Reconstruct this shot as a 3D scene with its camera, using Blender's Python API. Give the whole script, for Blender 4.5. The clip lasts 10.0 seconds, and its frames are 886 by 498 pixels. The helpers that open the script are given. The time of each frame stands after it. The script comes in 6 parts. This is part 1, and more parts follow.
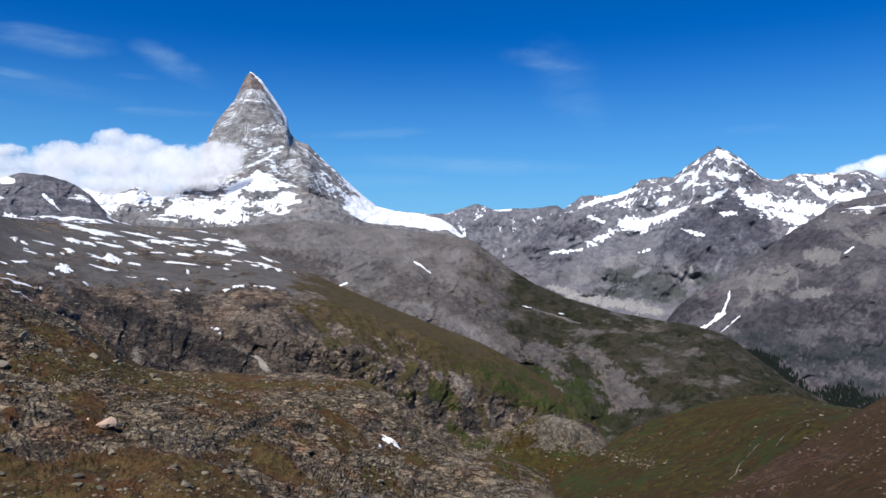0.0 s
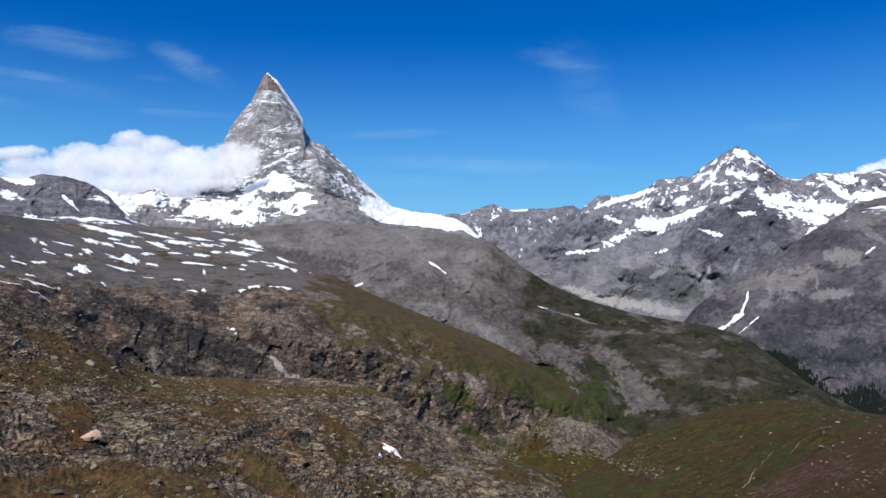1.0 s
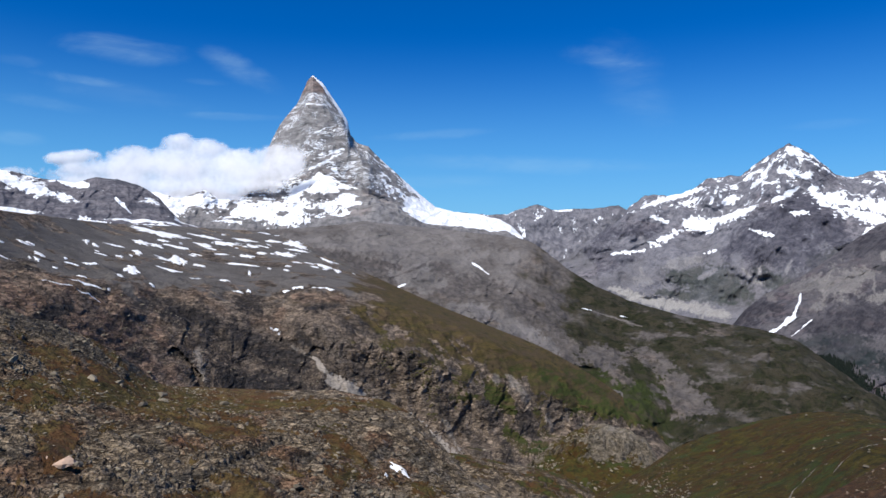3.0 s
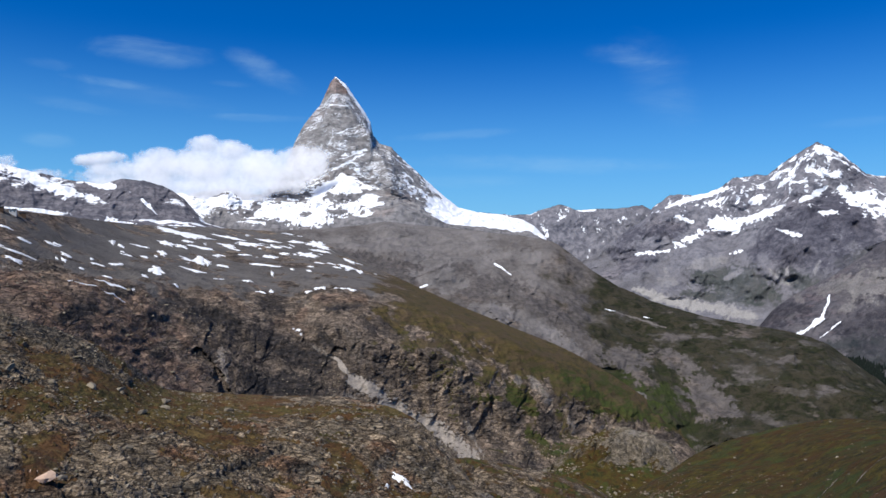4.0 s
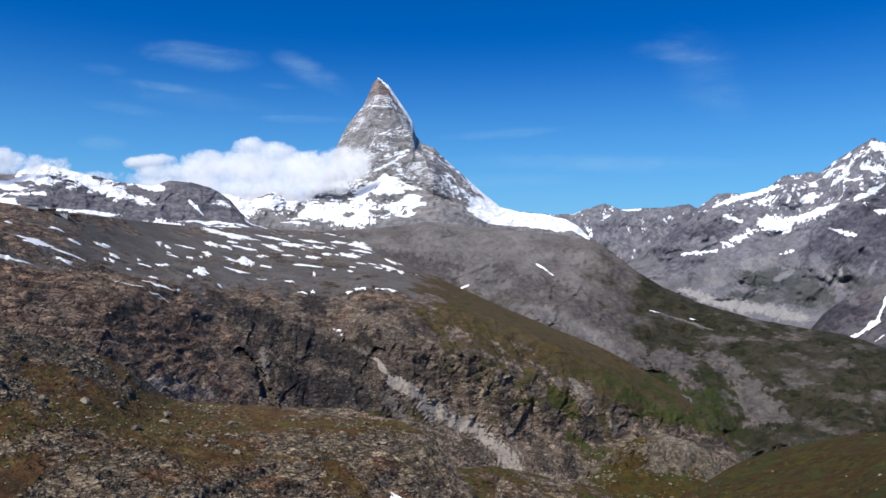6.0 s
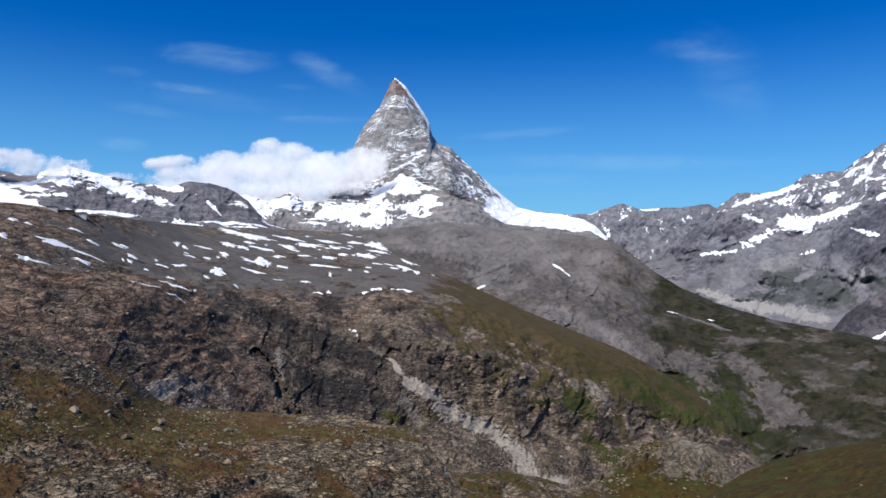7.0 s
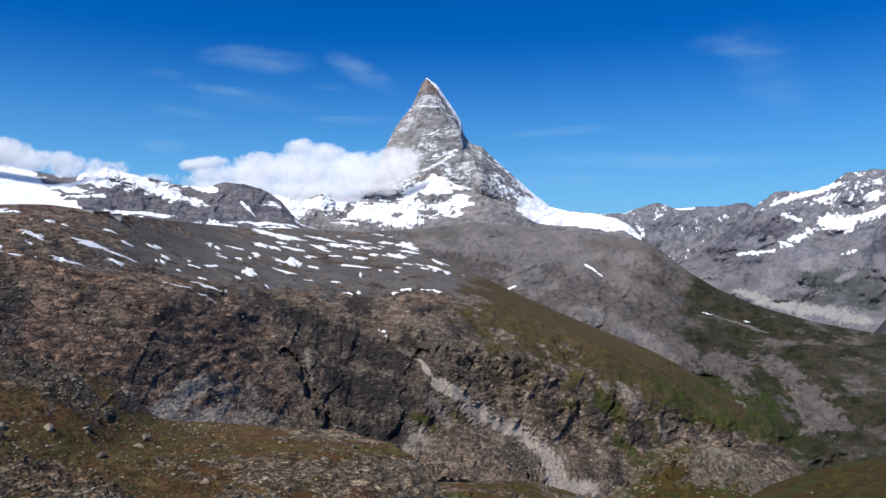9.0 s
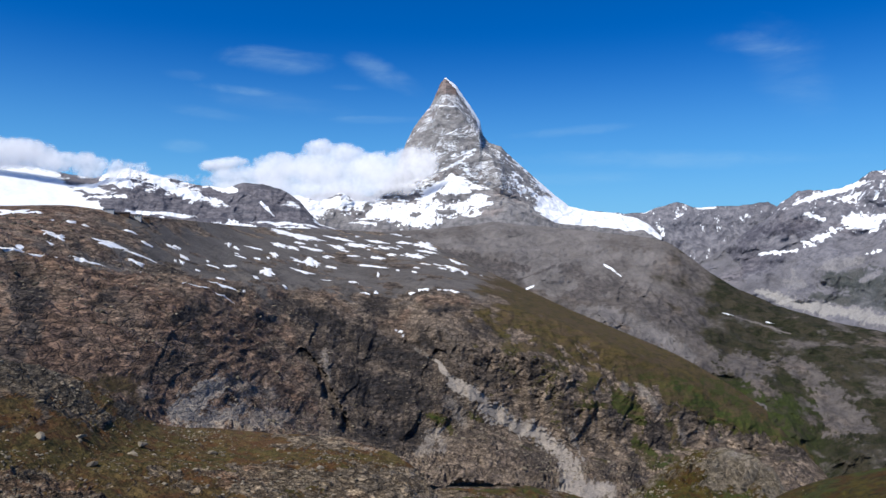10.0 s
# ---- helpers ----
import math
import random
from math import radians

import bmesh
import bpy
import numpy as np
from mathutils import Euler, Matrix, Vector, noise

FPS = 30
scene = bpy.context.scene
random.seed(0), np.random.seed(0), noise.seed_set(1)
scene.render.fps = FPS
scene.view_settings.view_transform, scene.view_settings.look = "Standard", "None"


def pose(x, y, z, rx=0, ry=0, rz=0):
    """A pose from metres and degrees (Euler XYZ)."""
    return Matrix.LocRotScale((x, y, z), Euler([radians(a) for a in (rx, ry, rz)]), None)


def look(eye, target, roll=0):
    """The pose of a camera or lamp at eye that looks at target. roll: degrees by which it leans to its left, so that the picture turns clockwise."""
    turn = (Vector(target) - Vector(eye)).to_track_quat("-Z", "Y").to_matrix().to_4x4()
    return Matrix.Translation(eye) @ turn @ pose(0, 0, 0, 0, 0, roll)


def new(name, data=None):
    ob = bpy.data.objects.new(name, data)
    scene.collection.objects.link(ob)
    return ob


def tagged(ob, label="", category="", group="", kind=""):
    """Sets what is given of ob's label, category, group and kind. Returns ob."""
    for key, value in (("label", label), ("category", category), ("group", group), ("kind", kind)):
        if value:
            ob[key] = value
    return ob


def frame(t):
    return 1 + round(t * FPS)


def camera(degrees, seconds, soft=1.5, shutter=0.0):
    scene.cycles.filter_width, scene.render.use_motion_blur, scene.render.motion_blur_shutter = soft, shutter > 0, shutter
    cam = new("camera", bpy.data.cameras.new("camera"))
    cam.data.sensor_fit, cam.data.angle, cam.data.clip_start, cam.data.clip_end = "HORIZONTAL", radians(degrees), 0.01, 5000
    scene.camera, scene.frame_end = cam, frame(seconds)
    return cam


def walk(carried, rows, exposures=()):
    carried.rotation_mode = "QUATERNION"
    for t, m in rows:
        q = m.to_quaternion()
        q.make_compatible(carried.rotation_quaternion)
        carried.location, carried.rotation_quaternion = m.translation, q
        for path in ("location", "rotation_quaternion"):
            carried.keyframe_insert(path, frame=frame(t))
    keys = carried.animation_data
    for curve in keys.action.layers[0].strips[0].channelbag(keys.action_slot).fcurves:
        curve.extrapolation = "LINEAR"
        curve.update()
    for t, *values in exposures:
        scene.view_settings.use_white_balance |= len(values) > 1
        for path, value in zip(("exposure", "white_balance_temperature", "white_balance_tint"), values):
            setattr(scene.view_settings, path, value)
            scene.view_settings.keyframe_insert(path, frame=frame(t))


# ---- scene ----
EXPOSURE, SKY_STRENGTH, SUN_STRENGTH = 0.25, 0.092, 4.8
SKY_SAT, SKY_VAL, SKY_TINT, SKY_LOW, CIRRUS = 1.25, 1.0, (0.60, 0.78, 1.15, 1.0), (2.0, 5.1, 7.5, 1.0), (4.2, 6.4, 8.1, 1.0)
cam = camera(62.2, 10.0)
ROWS = [
    (0.0, 0.0, 0.0, 60.0, 0.00, 0.60),
    (0.5, 1.7, 1.6, 60.6, 0.63, 0.61),
    (1.0, 3.5, 3.3, 61.3, 1.27, 0.61),
    (1.5, 5.4, 5.0, 62.0, 2.05, 0.61),
    (2.0, 7.3, 6.7, 62.8, 2.95, 0.62),
    (2.5, 9.4, 8.4, 63.5, 3.86, 0.62),
    (4.0, 15.9, 14.0, 65.6, 6.59, 0.63),
    (4.5, 18.0, 15.9, 66.3, 7.48, 0.63),
    (5.0, 20.1, 17.8, 67.0, 8.35, 0.61),
    (5.5, 22.5, 19.6, 67.8, 9.23, 0.60),
    (7.0, 29.5, 25.4, 70.2, 11.39, 0.59),
    (7.5, 32.1, 27.2, 71.1, 12.05, 0.58),
    (8.0, 34.6, 29.1, 72.0, 12.71, 0.56),
    (8.5, 36.8, 31.4, 72.8, 13.36, 0.55),
    (9.0, 38.9, 33.8, 73.5, 14.02, 0.53),
    (9.5, 41.1, 35.9, 74.4, 14.71, 0.50),
    (10.0, 43.5, 37.8, 75.2, 15.53, 0.49),
]
walk(cam, [(t, pose(x, y, z, 90 + pitch, 0, yaw)) for t, x, y, z, yaw, pitch in ROWS], [(0.0, EXPOSURE), (10.0, EXPOSURE)])

# ---- daylight: high summer sun from the left, thin cirrus in a deep blue sky ----
SUN_BEARING, SUN_HEIGHT = -147.0, 54.0
world = bpy.data.worlds.new("sky")
scene.world = world
world.use_nodes = True
wn, wl = world.node_tree.nodes, world.node_tree.links
wn.clear()


def wnode(kind, **values):
    n = wn.new(kind)
    for key, value in values.items():
        setattr(n, key, value)
    return n


sky = wnode("ShaderNodeTexSky", sky_type="NISHITA", sun_disc=False, sun_elevation=radians(SUN_HEIGHT),
            sun_rotation=radians(SUN_BEARING), altitude=2600.0, air_density=1.0, dust_density=0.2, ozone_density=3.0)
tint = wnode("ShaderNodeHueSaturation")
tint.inputs["Saturation"].default_value = SKY_SAT
tint.inputs["Value"].default_value = SKY_VAL
deep = wnode("ShaderNodeMix", data_type="RGBA", blend_type="MULTIPLY")
deep.inputs[0].default_value = 1.0
deep.inputs[7].default_value = SKY_TINT
wl.new(sky.outputs[0], deep.inputs[6])
wl.new(deep.outputs[2], tint.inputs["Color"])
tc = wnode("ShaderNodeTexCoord")


def wmath(op, *values):
    n = wnode("ShaderNodeMath", operation=op)
    for k, v in enumerate(values):
        if isinstance(v, (int, float)):
            n.inputs[k].default_value = v
        else:
            wl.new(v, n.inputs[k])
    return n.outputs[0]


def wnoise(scale, stretch, detail, rough):
    flat = wnode("ShaderNodeMapping")
    flat.inputs["Scale"].default_value = stretch
    flat.inputs["Rotation"].default_value = (0.0, radians(5), 0.0)
    wl.new(tc.outputs["Generated"], flat.inputs["Vector"])
    n = wnode("ShaderNodeTexNoise")
    for key, value in (("Scale", scale), ("Detail", detail), ("Roughness", rough), ("Distortion", 0.4)):
        n.inputs[key].default_value = value
    wl.new(flat.outputs[0], n.inputs["Vector"])
    return n.outputs[0]


# thin cirrus: bearing, height, half width and half height in degrees, slope, density
WISPS = [(-28.3, 14.5, 4.2, 1.06, 0, 0.9), (-34.9, 13.1, 1.6, 0.4, 0, 0.5), (-31.1, 12.3, 2.6, 0.35, -0.05, 0.5), (-20.0, 13.7, 2.9, 1.06, -0.35, 0.8), (-22.7, 12.8, 1.8, 0.31, 0, 0.5), (-33.5, 10.5, 3.6, 0.44, -0.1, 0.5), (-21.1, 10.4, 4.2, 0.31, 0.02, 0.55), (-34.9, 8.0, 1.6, 0.53, 0, 0.6), (9.9, 13.2, 3.2, 3.31, -0.5, 0.5), (7.4, 14.9, 2.9, 0.79, -0.15, 0.5), (-5.0, 9.5, 5.7, 0.4, 0.06, 0.6), (2.0, 7.1, 11.2, 0.71, -0.04, 0.7), (-4.6, 5.9, 6.6, 0.53, 0, 0.5), (22.7, 9.1, 3.0, 0.4, 0, 0.4), (-28.3, 11.6, 5.4, 1.1, -0.1, 0.4)]
ways = wnode("ShaderNodeSeparateXYZ")
wl.new(tc.outputs["Generated"], ways.inputs[0])
sky_b = wmath("MULTIPLY", wmath("ARCTAN2", ways.outputs["X"], ways.outputs["Y"]), 57.3)
sky_e = wmath("MULTIPLY", wmath("ARCSINE", ways.outputs["Z"]), 57.3)
fray = wmath("MULTIPLY_ADD", wnoise(9.0, (1.0, 1.0, 2.6), 5.0, 0.62), 3.0, -1.5)
veil_sum = 0.0
for wb, we, hb, he, slope, dense in WISPS:
    du = wmath("SUBTRACT", sky_b, wb)
    dv = wmath("DIVIDE", wmath("SUBTRACT", wmath("SUBTRACT", sky_e, we), wmath("MULTIPLY", du, slope)), he)
    du = wmath("DIVIDE", du, hb)
    near = wmath("SUBTRACT", wmath("SUBTRACT", 1.35, wmath("MULTIPLY_ADD", du, du, wmath("MULTIPLY", dv, dv))), fray)
    veil_sum = wmath("MULTIPLY_ADD", wmath("MINIMUM", wmath("MAXIMUM", near, 0.0), 1.3), dense * 0.8, veil_sum)
thin = wnode("ShaderNodeMapRange", interpolation_type="SMOOTHSTEP")
thin.inputs["From Max"].default_value = 2.2
thin.inputs["To Max"].default_value = 0.55
wl.new(wmath("MULTIPLY", veil_sum, wmath("MULTIPLY_ADD", wnoise(5.0, (1.2, 1.2, 7.0), 5.0, 0.6), 1.6, 0.1)), thin.inputs["Value"])
veil = wnode("ShaderNodeMix", data_type="RGBA")
veil.inputs[7].default_value = CIRRUS
wl.new(thin.outputs[0], veil.inputs[0])
split = wnode("ShaderNodeSeparateXYZ")
wl.new(tc.outputs["Generated"], split.inputs[0])
low = wnode("ShaderNodeMapRange", interpolation_type="SMOOTHSTEP")
for key, value in (("From Min", 0.30), ("From Max", -0.02), ("To Min", 0.0), ("To Max", 0.85)):
    low.inputs[key].default_value = value
wl.new(split.outputs["Z"], low.inputs["Value"])
haze = wnode("ShaderNodeMix", data_type="RGBA")
haze.inputs[7].default_value = SKY_LOW
wl.new(low.outputs[0], haze.inputs[0])
wl.new(tint.outputs[0], haze.inputs[6])
wl.new(haze.outputs[2], veil.inputs[6])
bg = wnode("ShaderNodeBackground")
bg.inputs["Strength"].default_value = SKY_STRENGTH
wl.new(veil.outputs[2], bg.inputs["Color"])
out = wnode("ShaderNodeOutputWorld")
wl.new(bg.outputs[0], out.inputs["Surface"])

sun = new("sun", bpy.data.lights.new("sun", "SUN"))
sun.data.energy, sun.data.angle, sun.data.color = SUN_STRENGTH, radians(0.53), (1.0, 0.955, 0.89)
ce = math.cos(radians(SUN_HEIGHT))
sun.matrix_world = look((ce * math.sin(radians(SUN_BEARING)) * 900, ce * math.cos(radians(SUN_BEARING)) * 900, math.sin(radians(SUN_HEIGHT)) * 900), (0, 0, 0))

# ---- noise ----
rng = np.random.default_rng(7)
PERM = np.concatenate([rng.permutation(256)] * 3).astype(np.int32)
GRADS = rng.normal(size=(256, 3)).astype(np.float32)
GRADS /= np.linalg.norm(GRADS, axis=1)[:, None]


def perlin(p):
    """Gradient noise at points (n, 3), about -0.7 to 0.7."""
    p = np.asarray(p, np.float32)
    i = np.floor(p).astype(np.int32)
    f = p - i
    w = f * f * f * (f * (f * 6 - 15) + 10)
    i &= 255
    total = np.zeros(p.shape[:-1], np.float32)
    for a in (0, 1):
        pa = PERM[i[..., 0] + a]
        wa = w[..., 0] if a else 1 - w[..., 0]
        for b in (0, 1):
            pb = PERM[pa + i[..., 1] + b]
            wb = wa * (w[..., 1] if b else 1 - w[..., 1])
            for c in (0, 1):
                g = GRADS[PERM[pb + i[..., 2] + c]]
                d = g[..., 0] * (f[..., 0] - a) + g[..., 1] * (f[..., 1] - b) + g[..., 2] * (f[..., 2] - c)
                total += d * wb * (w[..., 2] if c else 1 - w[..., 2])
    return total


def fbm(p, size, octaves=5, gain=0.5, squash=(1, 1, 1), seed=0.0):
    q = p / (np.array(squash) * size) + seed
    total, amp = 0, 1.0
    for _ in range(octaves):
        total = total + amp * perlin(q)
        q, amp = q * 2.03 + 17.3, amp * gain
    return total


def crags(p, size, octaves=5, gain=0.5, squash=(1, 1, 1), seed=0.0):
    """Ridged noise, about 0 to 1, with sharp crests."""
    q = p / (np.array(squash) * size) + seed
    total, amp, norm = 0, 1.0, 0.0
    for _ in range(octaves):
        total = total + amp * (1 - 2.2 * np.abs(perlin(q)))
        norm += amp
        q, amp = q * 2.07 + 9.1, amp * gain
    return total / norm


def blocks(u, w, size, seed=0, stretch=1.0, turn=0.0, tilt=1.0):
    """Tilted angular blocks over a plane: a height of about -1 to 1 and how deep the joint is there (0 in the block, 1 in the joint)."""
    c, s = math.cos(radians(turn)), math.sin(radians(turn))
    bend = np.stack([u, w, 0 * u], -1)
    u, w = u + 0.9 * size * fbm(bend, size * 2.2, 3, 0.6, seed=seed + 0.37), w + 0.9 * size * fbm(bend, size * 2.2, 3, 0.6, seed=seed + 7.7)
    x = ((c * u + s * w) / (size * stretch)).astype(np.float32)
    y = ((c * w - s * u) / size).astype(np.float32)
    ix, iy = np.floor(x).astype(np.int32), np.floor(y).astype(np.int32)
    best = np.full(x.shape, 9e9, np.float32)
    second = best.copy()
    high = np.zeros(x.shape, np.float32)
    for dx in (-1, 0, 1):
        for dy in (-1, 0, 1):
            k = PERM[PERM[(ix + dx + seed * 31) & 255] + ((iy + dy) & 255)]
            g = GRADS[k]
            ox, oy = x - (ix + dx + 0.5 + 0.45 * g[..., 0]), y - (iy + dy + 0.5 + 0.45 * g[..., 1])
            d = ox * ox + oy * oy
            near = d < best
            second = np.where(near, best, np.minimum(second, d))
            g2 = GRADS[(k * 7 + 13) & 255]
            high = np.where(near, g2[..., 2] + tilt * (g2[..., 0] * ox + g2[..., 1] * oy), high)
            best = np.where(near, d, best)
    joint = 1 - np.clip((np.sqrt(second) - np.sqrt(best)) / 0.30, 0, 1)
    return high * (1 - joint * joint), joint


def polar(p, b):
    """Metres along the bearing and along the range, for marks that follow the slope."""
    return np.stack([b * 30.0, np.hypot(p[:, 0], p[:, 1]), 0 * b], -1)


def step(a, b, x):
    t = np.clip((x - a) / (b - a), 0, 1)
    return t * t * (3 - 2 * t)


SPREAD = {"points": None}


def spread(p, b, eye):
    """Bearing and rise over the eye's height in thousandths, bent a little, with the fraying of edges; kept for the next call on the same points."""
    if SPREAD["points"] is not p:
        q = np.stack([b * 17.45, 1000 * (p[:, 2] - eye) / np.maximum(np.hypot(p[:, 0], p[:, 1]), 1.0), 0 * b], -1)
        wob = fbm(q, 14, 2, 0.6, seed=41.0)
        SPREAD.update(points=p, x=q[:, 0] + 3.0 * wob, y=q[:, 1] + 2.2 * fbm(q, 14, 2, 0.6, seed=57.0), wob=wob, rough=fbm(q, 4.5, 3, 0.7, seed=23.0))
    return SPREAD["x"], SPREAD["y"], SPREAD["wob"], SPREAD["rough"]


def along(p, b, n, lines, wide=1.0, fray=1.1, eye=0.0):
    """Closeness (0 to 1) to lines on the slopes, each from bearing and rise in thousandths to another, with a half width and a weight; n frays the rim."""
    x, y, wob, rough = spread(p, b, eye)
    n = n + fray * rough
    out = 0 * b
    for b0, e0, b1, e1, half, weight in lines:
        x0, dx, dy = b0 * 17.45, (b1 - b0) * 17.45, e1 - e0
        far = 4.0 * wide * half
        k = np.flatnonzero((x > x0 + min(dx, 0) - far) & (x < x0 + max(dx, 0) + far) & (y > min(e0, e1) - far) & (y < max(e0, e1) + far))
        xk, yk = x[k] - x0, y[k] - e0
        t = np.clip((xk * dx + yk * dy) / (dx * dx + dy * dy + 1e-6), 0, 1)
        d = np.hypot(xk - t * dx, yk - t * dy) / (wide * half * (0.7 + 0.45 * np.sin(np.pi * t) + 0.6 * wob[k]))
        out[k] = np.maximum(out[k], weight * step(1.5, 0.5, d + n[k]))
    return out


def trail(p, n, stops, half):
    """A footpath over the ground plan through stops of bearing and range."""
    xy = [(r * math.sin(radians(b)), r * math.cos(radians(b))) for b, r in stops]
    out = np.zeros(len(p))
    for (x0, y0), (x1, y1) in zip(xy, xy[1:]):
        dx, dy = x1 - x0, y1 - y0
        t = np.clip(((p[:, 0] - x0) * dx + (p[:, 1] - y0) * dy) / (dx * dx + dy * dy), 0, 1)
        out = np.maximum(out, step(1.5, 0.6, np.hypot(p[:, 0] - x0 - t * dx, p[:, 1] - y0 - t * dy) / half + n))
    return out


def bump_at(x, centre, half):
    return np.exp(-((x - centre) / half) ** 2)


# ---- materials ----
def nodes_of(name):
    m = bpy.data.materials.new(name)
    m.use_nodes = True
    m.node_tree.nodes.clear()
    return m, m.node_tree.nodes, m.node_tree.links


class Graph:
    """Short words for shader nodes."""

    def __init__(self, name):
        self.m, self.n, self.l = nodes_of(name)

    def put(self, socket, value):
        if hasattr(value, "links") or isinstance(value, bpy.types.NodeSocket):
            self.l.new(value, socket)
        else:
            socket.default_value = value

    def pos(self):
        return self.n.new("ShaderNodeNewGeometry").outputs["Position"]

    def attr(self, name):
        a = self.n.new("ShaderNodeAttribute")
        a.attribute_name = name
        return a.outputs["Fac"]

    def noise(self, vec, size, detail=4.0, rough=0.55, squash=(1, 1, 1), distort=0.0):
        mp = self.n.new("ShaderNodeMapping")
        self.put(mp.inputs["Vector"], vec)
        mp.inputs["Scale"].default_value = [1.0 / (size * s) for s in squash]
        t = self.n.new("ShaderNodeTexNoise")
        self.put(t.inputs["Vector"], mp.outputs[0])
        t.inputs["Scale"].default_value = 1.0
        t.inputs["Detail"].default_value = detail
        t.inputs["Roughness"].default_value = rough
        t.inputs["Distortion"].default_value = distort
        return t.outputs[0]

    def cells(self, vec, size, squash=(1, 1, 1), warp=0.5):
        """Angular blocks: distance to the joint, a random tone and the tilt of each face."""
        mp = self.n.new("ShaderNodeMapping")
        self.put(mp.inputs["Vector"], vec)
        mp.inputs["Scale"].default_value = [1.0 / (size * s) for s in squash]
        bend = self.n.new("ShaderNodeTexNoise")
        self.put(bend.inputs["Vector"], mp.outputs[0])
        for key, value in (("Scale", 0.9), ("Detail", 3.0), ("Roughness", 0.6)):
            bend.inputs[key].default_value = value

        def vector(op, a, b):
            m = self.n.new("ShaderNodeVectorMath")
            m.operation = op
            self.put(m.inputs[0], a)
            self.put(m.inputs[1], b)
            return m

        shift = vector("MULTIPLY", vector("SUBTRACT", bend.outputs["Color"], (0.5, 0.5, 0.5)).outputs[0], (2 * warp, 2 * warp, 2 * warp)).outputs[0]
        at = vector("ADD", mp.outputs[0], shift).outputs[0]
        face, joint = self.n.new("ShaderNodeTexVoronoi"), self.n.new("ShaderNodeTexVoronoi")
        joint.feature = "DISTANCE_TO_EDGE"
        for v in (face, joint):
            self.put(v.inputs["Vector"], at)
            v.inputs["Scale"].default_value = 1.0
        lean = vector("SUBTRACT", face.outputs["Color"], (0.5, 0.5, 0.5)).outputs[0]
        tilt = vector("DOT_PRODUCT", lean, vector("SUBTRACT", at, face.outputs["Position"]).outputs[0]).outputs["Value"]
        tone = self.n.new("ShaderNodeSeparateColor")
        self.put(tone.inputs[0], face.outputs["Color"])
        return joint.outputs["Distance"], tone.outputs[0], tilt

    def ramp(self, value, a, b, lo=0.0, hi=1.0):
        r = self.n.new("ShaderNodeMapRange")
        r.interpolation_type = "SMOOTHSTEP"
        for key, v in (("Value", value), ("From Min", a), ("From Max", b), ("To Min", lo), ("To Max", hi)):
            self.put(r.inputs[key], v)
        return r.outputs[0]

    def math(self, op, a, b=0.0, c=0.0):
        m = self.n.new("ShaderNodeMath")
        m.operation = op
        for k, v in enumerate((a, b, c)):
            self.put(m.inputs[k], v)
        return m.outputs[0]

    def mix(self, fac, a, b, blend="MIX"):
        m = self.n.new("ShaderNodeMix")
        m.data_type, m.blend_type = "RGBA", blend
        self.put(m.inputs[0], fac)
        for k, v in ((6, a), (7, b)):
            self.put(m.inputs[k], v if not isinstance(v, tuple) or len(v) == 4 else (*v, 1.0))
        return m.outputs[2]

    def done(self, colour, rough=0.9, height=None, bump=0.5, reach=1.0, spec=0.2):
        s = self.n.new("ShaderNodeBsdfPrincipled")
        self.put(s.inputs["Base Color"], colour if not isinstance(colour, tuple) or len(colour) == 4 else (*colour, 1.0))
        self.put(s.inputs["Roughness"], rough)
        s.inputs["Specular IOR Level"].default_value = spec
        if height is not None:
            b = self.n.new("ShaderNodeBump")
            b.inputs["Strength"].default_value = bump
            b.inputs["Distance"].default_value = reach
            self.put(b.inputs["Height"], height)
            self.l.new(b.outputs[0], s.inputs["Normal"])
        o = self.n.new("ShaderNodeOutputMaterial")
        self.l.new(s.outputs[0], o.inputs["Surface"])
        return self.m


SNOW = (0.80, 0.83, 0.87)


